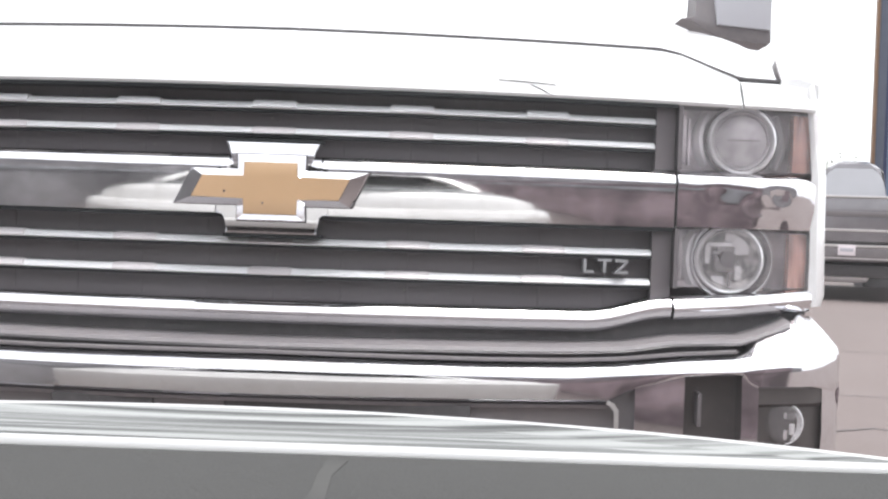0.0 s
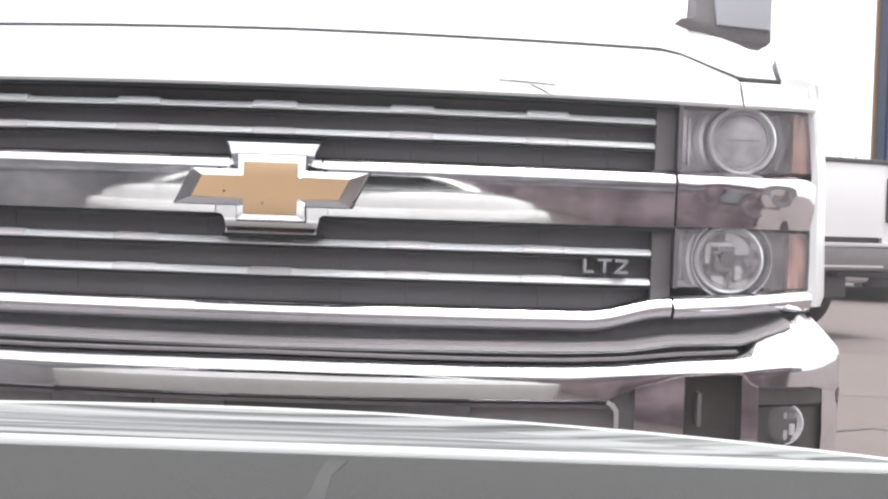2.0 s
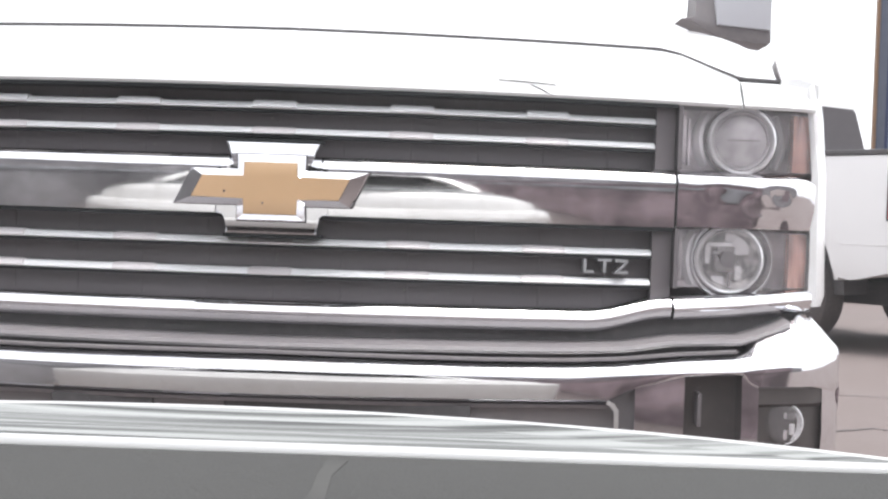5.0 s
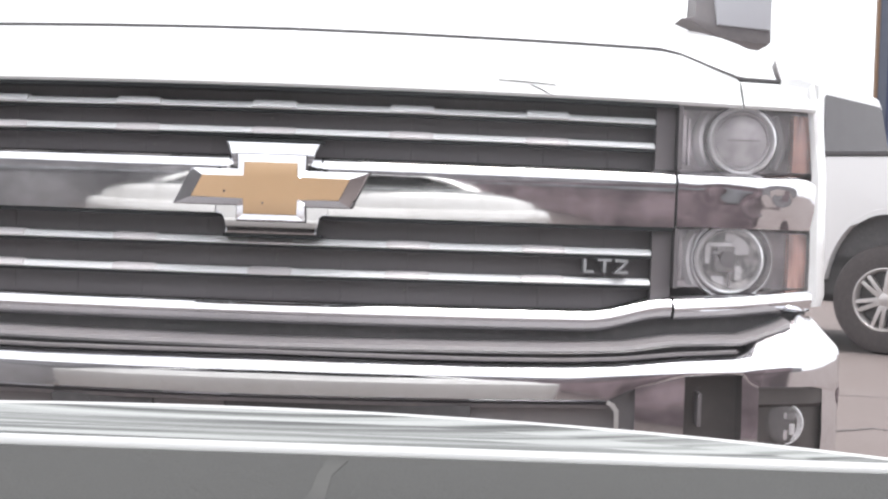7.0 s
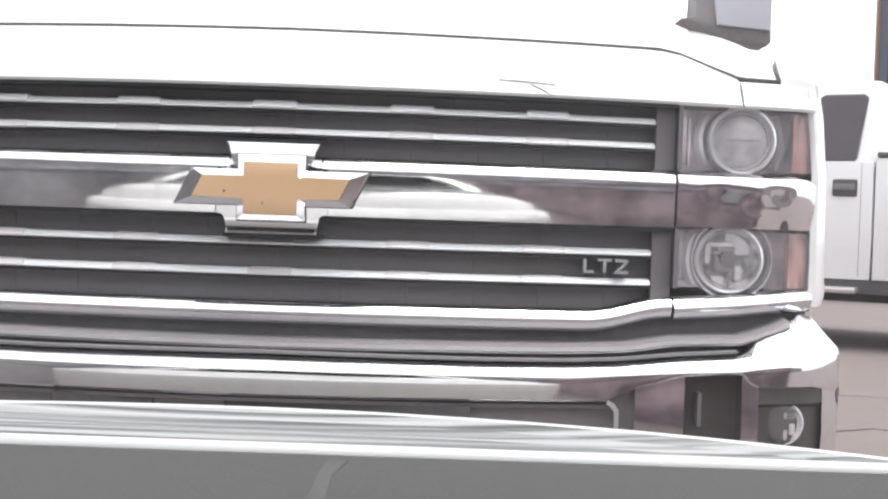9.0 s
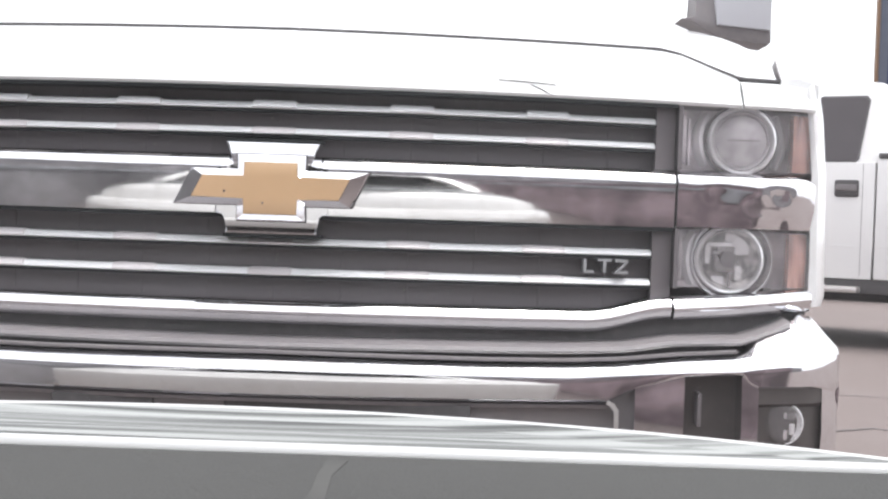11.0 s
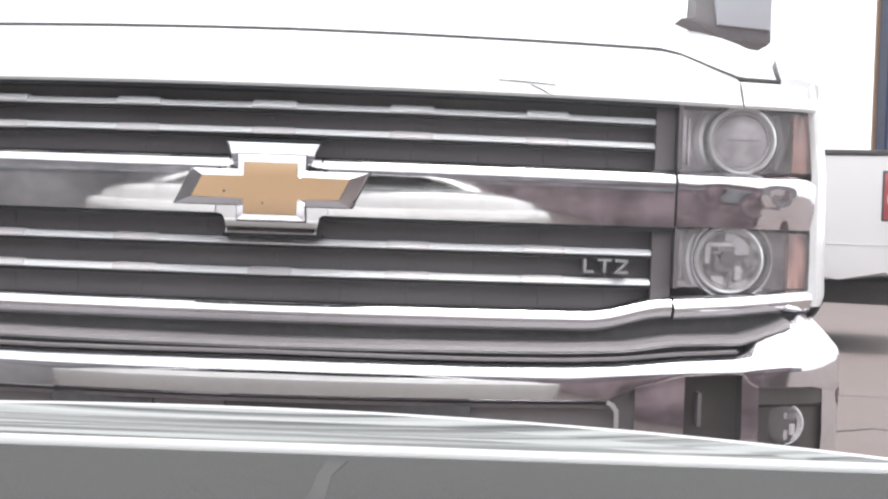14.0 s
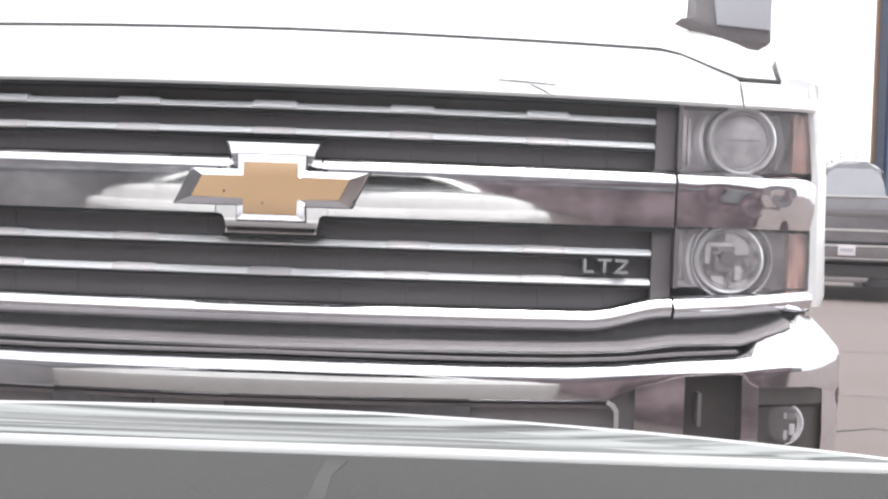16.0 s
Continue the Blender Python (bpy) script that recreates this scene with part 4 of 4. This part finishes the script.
        box(bm, 0.50, 2.95, s * 0.80, s * 0.97, 0.42, 0.545, 0.01)
        part("sill", bm, DARK, tr)
        bm = bmesh.new()
        box(bm, 0.76, 2.9, s * 0.97, s * 1.09, 0.425, 0.475, 0.022)
        part("running_board", bm, ALLOY, tr, "silver tubular running board")
        # side windows, leaning in with the cab
        for w0, w1 in ((0.80, 1.68), (1.78, 2.75)):
            slope = 0.0 if w1 < 2 else 0.45
            lo = [(w0 + 0.06, 1.435), (w1, 1.435), (w1 - slope, 1.925), (w0 + 0.03, 1.925), (w0, 1.895), (w0 + 0.035, 1.46)]
            inner = [(x, s * cab_w * (0.974 - (z - 1.42) * 0.30), z) for x, z in lo]
            bm = loft(bmesh.new(), [[(x, y - s * 0.02, z) for x, y, z in inner], [(x, y + s * 0.006, z) for x, y, z in inner]])
            win = part("side_window", bm, glass, tr, "dark tinted side window")
            cx, cz = sum(p[0] for p in lo) / 6, sum(p[1] for p in lo) / 6
            outer = [(cx + (x - cx) * 1.05, z0) for (x, z), z0 in zip(lo, (cz + (p[1] - cz) * 1.07 for p in lo))]
            bm = loft(bmesh.new(), [[(x, s * cab_w * (0.974 - (z - 1.42) * 0.30) - s * 0.03, z) for x, z in outer], [(x, s * cab_w * (0.974 - (z - 1.42) * 0.30) + s * 0.002, z) for x, z in outer]])
            part("window_seal", bm, DARK, win)
        bm = bmesh.new()
        box(bm, 2.68, 2.80, s * 1.0, s * 1.26, 1.36, 1.56, 0.03)
        part("wing_mirror", bm, DARK, tr)
        bm = bmesh.new()
        box(bm, 4.56, 4.66, s * 0.55, s * 0.95, 0.92, 1.18, 0.02)
        part("headlamp", bm, REFLECTOR, tr)
    # greenhouse shell
    rings = []
    for z, w, xa, xb in ((1.40, 0.955, 0.66, 2.98), (1.45, 0.950, 0.662, 2.95), (1.95, 0.81, 0.70, 2.36), (2.02, 0.77, 0.715, 2.24), (2.06, 0.67, 0.76, 2.10)):
        c = 0.06
        w *= cab_w
        if cab_w < 1:
            w *= {1.95: 0.92, 2.02: 0.72, 2.06: 0.55}.get(z, 1.0)
        rings.append([(xa + c, -w, z), (xb - c, -w, z), (xb, -w + c, z), (xb, w - c, z), (xb - c, w, z), (xa + c, w, z), (xa, w - c, z), (xa, -w + c, z)])
    part("cab_shell", loft(bmesh.new(), rings), paint, tr)
    if cab_w < 1:
        outline = [(0.93 * cab_w * c, z) for c, z in ((-1, 1.43), (1, 1.43), (0.97, 1.60), (0.90, 1.76), (0.76, 1.88), (0.55, 1.945), (-0.55, 1.945), (-0.76, 1.88), (-0.90, 1.76), (-0.97, 1.60))]
    else:
        outline = [(-0.915, 1.43), (0.60, 1.43), (0.52, 1.93), (0.49, 1.96), (-0.70, 1.96), (-0.74, 1.93)]
    bm = loft(bmesh.new(), [[(0.652 + (z - 1.45) * 0.085 + dx - (0.03 if cab_w < 1 else 0.0), y, z) for y, z in outline] for dx in (0.0, 0.05)])
    part("rear_window", bm, glass, tr, "dark tinted rear window")
    bm = loft(bmesh.new(), [[(2.955 - (z - 1.45) * 1.31 + dx, y, z) for y, z in ((-0.86 * cab_w, 1.47), (0.86 * cab_w, 1.47), (0.74 * cab_w, 1.88), (-0.74 * cab_w, 1.88))] for dx in (0.01, -0.05)])
    part("windscreen", bm, glass, tr)
    bm = bmesh.new()
    box(bm, 0.71, 2.95, -0.86, 0.86, 0.5, 1.41, 0.02)
    part("cab_floor", bm, paint, tr)
    bm = bmesh.new()
    box(bm, 2.9, 4.58, -0.82, 0.82, 0.6, 1.34, 0.06)
    part("hood", bm, paint, tr)
    bm = bmesh.new()
    box(bm, 4.5, 4.72, -0.95, 0.95, 0.5, 0.75, 0.04)
    part("front_bumper", bm, CHROME, tr)
    bm = bmesh.new()
    box(bm, 4.56, 4.62, -0.55, 0.55, 0.80, 1.22, 0.02)
    part("front_grille", bm, CHROME, tr)
    bm = bmesh.new()
    box(bm, -1.0, 0.68, -0.91, 0.91, 0.62, 0.72, 0.01)
    part("bed_floor", bm, DARK, tr)
    bm = bmesh.new()
    box(bm, 0.64, 0.69, -0.90, 0.90, 0.62, 1.40, 0.01)
    part("bed_front", bm, paint, tr)
    bm = bmesh.new()
    box(bm, -1.0, 4.4, -0.5, 0.5, 0.34, 0.52, 0.02)
    part("chassis", bm, DARK, tr)
    for x in (0.0, 3.65):
        bm = bmesh.new()
        lathe(bm, [(0.05, -0.85), (0.05, 0.85)], (x, 0, 0.40), n=12)
        part("axle", bm, DARK, tr)
    # wheels, which turn on their own
    wheels = []
    for x in (0.0, 3.65):
        for s in (1, -1):
            o = s * 0.115
            bm = lathe(bmesh.new(), [(0.225, -o), (0.34, -o * 1.08), (0.385, -o * 0.95), (0.402, -o * 0.5), (0.402, o * 0.5), (0.385, o * 0.95), (0.34, o * 1.08), (0.238, o), (0.225, o * 0.6), (0.225, -o * 0.6)], (0, 0, 0), n=48)
            wheel = part("wheel", bm, TYRE, tr, "black tyre on a silver six-spoke alloy wheel")
            wheel.location = (x, s * 0.875, 0.402)
            bm = lathe(bmesh.new(), [(0.236, o * 0.2), (0.236, o * 0.98), (0.226, o * 1.03), (0.214, o * 0.9), (0.207, o * 0.1), (0.001, o * 0.05)], (0, 0, 0), n=40)
            rim = part("rim", bm, ALLOY, wheel, "silver alloy rim")
            # dark disc that stands for the shade behind the spokes
            bm = lathe(bmesh.new(), [(0.205, o * 0.1), (0.205, o * 0.35), (0.001, o * 0.36)], (0, 0, 0), n=32)
            part("brake_shadow", bm, DARK, rim)
            bm = lathe(bmesh.new(), [(0.075, o * 0.3), (0.062, o * 0.80), (0.045, o * 0.90), (0.001, o * 0.92)], (0, 0, 0), n=24)
            part("hub", bm, ALLOY, rim)
            for k in range(6):
                t = 2 * math.pi * k / 6
                bm = bmesh.new()
                pts = [(0.045, -0.030), (0.218, -0.048), (0.218, -0.016), (0.08, -0.005), (0.08, 0.005), (0.218, 0.016), (0.218, 0.048), (0.045, 0.030)]
                c, d = math.cos(t), math.sin(t)
                prism(bm, [(u * c - w * d, u * d + w * c) for u, w in pts], o * 0.42, o * 0.90, axis="y", bevel=0.004)
                part("spoke", bm, ALLOY, rim)
            wheels.append(wheel)
    return tr, wheels


# ---- the car that carries the camera: trunk lid and tail, cabin behind ----
def build_own_car():
    car = thing("silver_car", pose(-0.30, 0, 0), "silver sedan with streaked trunk lid and hazy rear window", "car")

    def edge_y(x):
        return 0.815 - 0.6 * min(abs(x - 0.17), 0.42) ** 2 - 0.30 * max(0, abs(x - 0.17) - 0.42)
    # trunk lid: shallow ridges across, rolling over to the tail
    rings = []
    for x in span(-0.90, 0.90, 60):
        e = edge_y(x)
        zd = -0.03 * (x / 0.9) ** 4
        ridges = []
        for i in range(9):
            k = i / 8
            ridges.append((x, 0.701 + (e - 0.016 - 0.701) * k, 0.7785 + zd + 0.0012 * math.sin(i * 2.4) + 0.0008 * math.sin(x * 9 + i * 1.9)))
        rings.append([*ridges, (x, e - 0.006, 0.7815 + zd), (x, e, 0.778 + zd), (x, e + 0.003, 0.765 + zd), (x, e - 0.02, 0.74 + zd), (x, 0.701, 0.74)])
    part("trunk_lid", loft(bmesh.new(), rings), DECK, car, "silver trunk lid with reflections painted as streaks")
    rings = []
    for x in span(-0.88, 0.88, 50):
        e, zd = edge_y(x), -0.03 * (x / 0.9) ** 4
        rings.append([(x, e - 0.0055, 0.7810 + zd), (x, e - 0.003, 0.7825 + zd), (x, e + 0.001, 0.7815 + zd), (x, e + 0.002, 0.778 + zd)])
    part("lid_edge", loft(bmesh.new(), rings), MOULDING, car, "bright trunk lid edge")
    rings = []
    for x in span(-1.13, 1.13, 48):
        u = abs(x) / 1.13
        e = 0.80 - 0.06 * u ** 4
        zt = lerp_at([(0, 0.744), (0.55, 0.744), (0.85, 0.732), (0.98, 0.71), (1.07, 0.67), (1.13, 0.62)], abs(x))
        rings.append([(x, 0.30, zt - 0.004), (x, e - 0.04, zt), (x, e - 0.012, zt - 0.006), (x, e + 0.03, zt - 0.05), (x, e + 0.062, zt - 0.10), (x, e + 0.085, min(0.56, zt - 0.11)), (x, e + 0.095, 0.51), (x, e - 0.05, 0.505), (x, 0.30, 0.505)])
    part("tail_panel", loft(bmesh.new(), rings), SILVER, car)
    # bright strip at the foot of the rear window
    rings = []
    for x in span(-0.8, 0.8, 40):
        rings.append([(x, 0.6895, 0.7762), (x, 0.690, 0.7785), (x, 0.692, 0.7805), (x, 0.697, 0.781), (x, 0.699, 0.774)])
    part("window_moulding", loft(bmesh.new(), rings), MOULDING, car, "bright metal window moulding")
    bm = bmesh.new()
    box(bm, -0.80, 0.80, 0.10, 0.6888, 0.74, 0.777, 0.001)
    shelf = part("parcel_shelf", bm, SHELF, car, "dark grey parcel shelf")
    # reflection in the window glass, laid on the shelf as a thin pale streak
    bm = prism(bmesh.new(), [(0.243, 0.560), (0.253, 0.560), (0.252, 0.600), (0.251, 0.633), (0.256, 0.672), (0.246, 0.676), (0.244, 0.633), (0.245, 0.600)], 0.776, 0.7774, axis="z")
    part("shelf_reflection", bm, SHELF_SMEAR, shelf, "pale streak for a glass reflection over the shelf")
    # tail and bumper
    rings = []
    for x in span(-1.16, 1.16, 40):
        e = 0.915 - 0.08 * abs(x / 1.16) ** 4
        rings.append([(x, e - 0.03, 0.54), (x, e + 0.05, 0.53), (x, e + 0.085, 0.48), (x, e + 0.08, 0.36), (x, e + 0.02, 0.25), (x, e - 0.1, 0.24)])
    part("rear_bumper", loft(bmesh.new(), rings), SILVER, car)
    for s in (1, -1):
        bm = bmesh.new()
        box(bm, s * 0.86, s * 0.99, -3.4, 0.66, 0.25, 0.58, 0.03)
        part("quarter_panel", bm, SILVER, car)
        bm = loft(bmesh.new(), [[(s * x, y, z) for x, y, z in ((0.80, 0.60, 0.76), (0.88, 0.60, 0.76), (0.88, 0.42, 0.76), (0.80, 0.42, 0.76))], [(s * x, y, z) for x, y, z in ((0.60, -0.05, 1.28), (0.68, -0.05, 1.28), (0.68, -0.35, 1.28), (0.60, -0.35, 1.28))]])
        part("rear_pillar", bm, SILVER, car)
    rings = []
    for y, z in ((-0.05, 1.27), (-0.3, 1.32), (-0.9, 1.36), (-1.6, 1.32)):
        rings.append([(-0.66, y, z - 0.06), (-0.4, y, z), (0.4, y, z), (0.66, y, z - 0.06), (0.6, y, z - 0.09), (-0.6, y, z - 0.09)])
    part("roof", loft(bmesh.new(), rings), SILVER, car)
    rings = []
    for k in span(0, 1, 8):
        w, y, z = 0.80 - 0.20 * k, 0.689 - 0.739 * k, 0.783 + 0.492 * k + 0.03 * math.sin(math.pi * k)
        rings.append([(x * w, y - 0.05 * x * x * (1 - k), z) for x in span(-1, 1, 12)])
    pane = part("rear_window", loft(bmesh.new(), rings, cap=False, close=False), HAZED, car, "clear rear window with a dust film for reflection haze")
    pane.visible_shadow = False
    bm = bmesh.new()
    box(bm, -0.78, 0.78, -3.4, 0.68, 0.25, 0.34, 0.02)
    part("floor_pan", bm, DARK, car)
    bm = bmesh.new()
    box(bm, -0.70, 0.70, -0.45, -0.30, 0.4, 1.0, 0.04)
    part("rear_seat", bm, SHELF, car)
    for s in (1, -1):
        for y0, y1 in ((-1.35, -0.42), (-2.35, -1.38)):
            bm = loft(bmesh.new(), [[(s * (0.985 - 0.02 * k), y0, z), (s * (0.985 - 0.02 * k), y1, z), (s * (0.93 - 0.02 * k), y1, z), (s * (0.93 - 0.02 * k), y0, z)] for k, z in ((1, 0.30), (0, 0.5), (1, 0.78))])
            door = part("door", bm, SILVER, car)
            bm = bmesh.new()
            box(bm, s * 0.98, s * 1.0, y1 - 0.20, y1 - 0.05, 0.68, 0.71, 0.006)
            part("door_handle", bm, SILVER, door)
            bm = loft(bmesh.new(), [[(s * 0.93, y0 + 0.03, 0.79), (s * 0.93, y1 - 0.03, 0.79), (s * 0.70, y1 - 0.08 - (0.15 if y0 > -1.4 else 0), 1.24), (s * 0.70, y0 + 0.08 + (0.45 if y0 < -2 else 0), 1.24)],
                                    [(s * 0.92, y0 + 0.03, 0.785), (s * 0.92, y1 - 0.03, 0.785), (s * 0.69, y1 - 0.08 - (0.15 if y0 > -1.4 else 0), 1.235), (s * 0.69, y0 + 0.08 + (0.45 if y0 < -2 else 0), 1.235)]])
            part("side_window", bm, GLASS, door)
        bm = loft(bmesh.new(), [[(s * x, y, z) for x, y, z in ((0.86, -2.38, 0.78), (0.93, -2.38, 0.78), (0.93, -2.50, 0.78), (0.86, -2.50, 0.78))], [(s * x, y, z) for x, y, z in ((0.62, -1.55, 1.27), (0.68, -1.55, 1.27), (0.68, -1.65, 1.27), (0.62, -1.65, 1.27))]])
        part("front_pillar", bm, SILVER, car)
        bm = bmesh.new()
        box(bm, s * 0.70, s * 0.92, -3.98, -3.86, 0.52, 0.68, 0.03)
        part("headlamp", bm, REFLECTOR, car)
    rings = []
    for y, z, w in ((-2.42, 0.86, 0.90), (-2.9, 0.83, 0.93), (-3.5, 0.76, 0.92), (-3.85, 0.66, 0.86), (-3.95, 0.55, 0.80)):
        rings.append([(-w, y, z - 0.10), (-w * 0.7, y, z), (w * 0.7, y, z), (w, y, z - 0.10), (w, y, 0.34), (-w, y, 0.34)])
    part("bonnet", loft(bmesh.new(), rings), SILVER, car)
    bm = loft(bmesh.new(), [[(-0.84, -2.43, 0.84), (0.84, -2.43, 0.84), (0.60, -1.62, 1.29), (-0.60, -1.62, 1.29)], [(-0.84, -2.41, 0.83), (0.84, -2.41, 0.83), (0.60, -1.60, 1.28), (-0.60, -1.60, 1.28)]])
    part("windscreen", bm, GLASS, car)
    bm = bmesh.new()
    box(bm, -0.92, 0.92, -4.08, -3.90, 0.30, 0.52, 0.05)
    part("front_bumper", bm, SILVER, car)
    bm = bmesh.new()
    box(bm, -0.80, 0.80, -2.6, -2.2, 0.45, 0.84, 0.05)
    part("dashboard", bm, SHELF, car)
    for x in (-0.82, 0.82):
        for y in (-0.15, -2.95):
            bm = lathe(bmesh.new(), [(0.2, x - 0.10), (0.31, x - 0.10), (0.32, x), (0.31, x + 0.10), (0.2, x + 0.10), (0.001, x + 0.08)], (0, y, 0.32), axis="x", n=28)
            part("wheel", bm, TYRE, car)


def build_pylon():
    p = thing("sign_pylon", pose(6.915, 22, 0, 0, 0, 0), "tall steel sign pylon with navy and pale blue panels", "sign post")
    for nm, mt, x0, x1, y0, y1 in (("column", SLATE, 0.0, 0.135, 0.0, 0.25), ("edge_angle", BROWN, -0.045, 0.0, 0.02, 0.12), ("navy_strip", NAVY, 0.135, 0.20, 0.03, 0.2), ("side_panel", PALEBLUE, 0.20, 0.9, 0.05, 0.15)):
        bm = bmesh.new()
        box(bm, x0, x1, y0, y1, 0.0, 7.5, 0.005)
        part(nm, bm, mt, p)
    bm = bmesh.new()
    box(bm, -0.15, 1.0, -0.1, 0.4, 0.0, 0.15, 0.02)
    part("footing", bm, CONCRETE, p)


def build_tree():
    tr = thing("distant_tree", pose(14.85, 52, 0), "pale leafy tree far behind the lot", "tree")
    bm = lathe(bmesh.new(), [(0.16, 0.0), (0.12, 1.4), (0.07, 2.4), (0.02, 3.2)], (0, 0, 0), axis="z", n=10)
    part("trunk", bm, BARK, tr)
    rng = random.Random(5)
    for k in range(7):
        a = rng.uniform(0, 6.28)
        bm = bmesh.new()
        z = rng.uniform(1.3, 2.2)
        e = Vector((math.cos(a) * 0.8, math.sin(a) * 0.8, z + rng.uniform(0.5, 1.0)))
        loft(bm, [[(0.04, 0, z), (-0.02, 0.035, z), (-0.02, -0.035, z)], [(e.x + 0.01, e.y, e.z), (e.x - 0.005, e.y + 0.01, e.z), (e.x - 0.005, e.y - 0.01, e.z)]])
        part("limb", bm, BARK, tr)
    bm = bmesh.new()
    for k in range(1400):
        d = Vector((rng.gauss(0, 0.45), rng.gauss(0, 0.45), rng.gauss(0, 0.38)))
        c = Vector((0, 0, 2.75)) + d
        u = Vector((rng.uniform(-1, 1), rng.uniform(-1, 1), rng.uniform(-1, 1))).normalized() * 0.06
        w = u.cross(Vector((rng.uniform(-1, 1), rng.uniform(-1, 1), 1))).normalized() * 0.04
        bm.faces.new([bm.verts.new(c - u), bm.verts.new(c + w), bm.verts.new(c + u), bm.verts.new(c - w)])
    tagged(part("crown", bm, LEAF, tr, smooth=False), kind="stuff")


build_ground()
build_parked_pickup()
MOVER, MOVER_WHEELS = build_pickup("moving_pickup", "white crew-cab pickup truck backing across the asphalt lot", WHITE2, GLASS, True)
DARK_PICKUP, _ = build_pickup("dark_pickup", "charcoal pickup truck parked with its tailgate showing", CHARCOAL, GLASS2, False, 0.52, ALLOY)
DARK_PICKUP.matrix_world = pose(5.42, 18.1, 0, 0, 0, 74) @ Matrix.Scale(0.90, 4)
build_own_car()
build_pylon()
build_tree()


def motions():
    rows = [
        (0.0, 1.812, 12.754, 56.6),
        (0.7, 2.016, 12.436, 58.0),
        (1.0, 2.102, 12.300, 58.6),
        (1.4, 2.229, 12.115, 59.4),
        (1.8, 2.358, 11.935, 60.2),
        (2.2, 2.458, 11.771, 60.9),
        (2.6, 2.615, 11.604, 61.3),
        (2.8, 2.699, 11.530, 61.4),
        (3.2, 2.849, 11.409, 61.7),
        (3.6, 3.052, 11.287, 61.5),
        (3.8, 3.123, 11.240, 61.3),
        (4.0, 3.179, 11.200, 60.7),
        (4.2, 3.227, 11.161, 59.6),
        (5.2, 3.447, 10.943, 51.3),
        (6.3, 3.712, 10.722, 41.4),
        (6.5, 3.762, 10.692, 39.9),
        (7.0, 3.814, 10.672, 37.4),
        (7.5, 4.012, 10.624, 35.3),
        (7.7, 4.069, 10.617, 34.6),
        (8.1, 4.169, 10.612, 33.5),
        (8.5, 4.238, 10.621, 32.7),
        (9.0, 4.295, 10.642, 32.1),
        (9.2, 4.303, 10.655, 32.1),
        (10.2, 4.337, 10.700, 32.5),
        (11.3, 4.353, 10.742, 33.7),
        (11.5, 4.346, 10.744, 34.0),
        (12.1, 4.288, 10.720, 35.4),
        (12.5, 4.170, 10.719, 36.0),
        (12.7, 4.076, 10.729, 35.7),
        (13.1, 3.741, 10.797, 34.1),
        (13.3, 3.591, 10.828, 32.3),
        (13.5, 3.425, 10.873, 29.4),
        (13.6, 3.313, 10.907, 27.6),
        (14.1, 2.463, 11.157, 17.5),
        (14.2, 2.265, 11.210, 15.6),
        (14.3, 2.060, 11.263, 13.7),
        (14.6, 1.444, 11.414, 7.9),
        (15.2, 0.45, 11.40, 12.0),
        (16.0, -1.40, 11.60, 8.0),
    ]
    walk(MOVER, [(t, pose(x, y, 0, 0, 0, 180 - a)) for t, x, y, a in rows])
    # wheels roll with the distance that the rear axle covers
    turn, spin = 0.0, []
    last = None
    for t, x, y, a in rows:
        if last:
            h = radians(180 - (a + last[3]) / 2)
            turn += ((x - last[1]) * math.cos(h) + (y - last[2]) * math.sin(h)) / 0.402
        spin.append((t, turn))
        last = (t, x, y, a)
    for wheel in MOVER_WHEELS:
        base = wheel.location.copy()
        fine = []
        for (t0, s0), (t1, s1) in zip(spin, spin[1:]):
            n = max(1, math.ceil(abs(s1 - s0) / 0.9))
            fine += [(t0 + (t1 - t0) * i / n, s0 + (s1 - s0) * i / n) for i in range(n)]
        fine.append(spin[-1])
        walk(wheel, [(t, pose(base.x, base.y, base.z, 0, math.degrees(s), 0)) for t, s in fine])


motions()
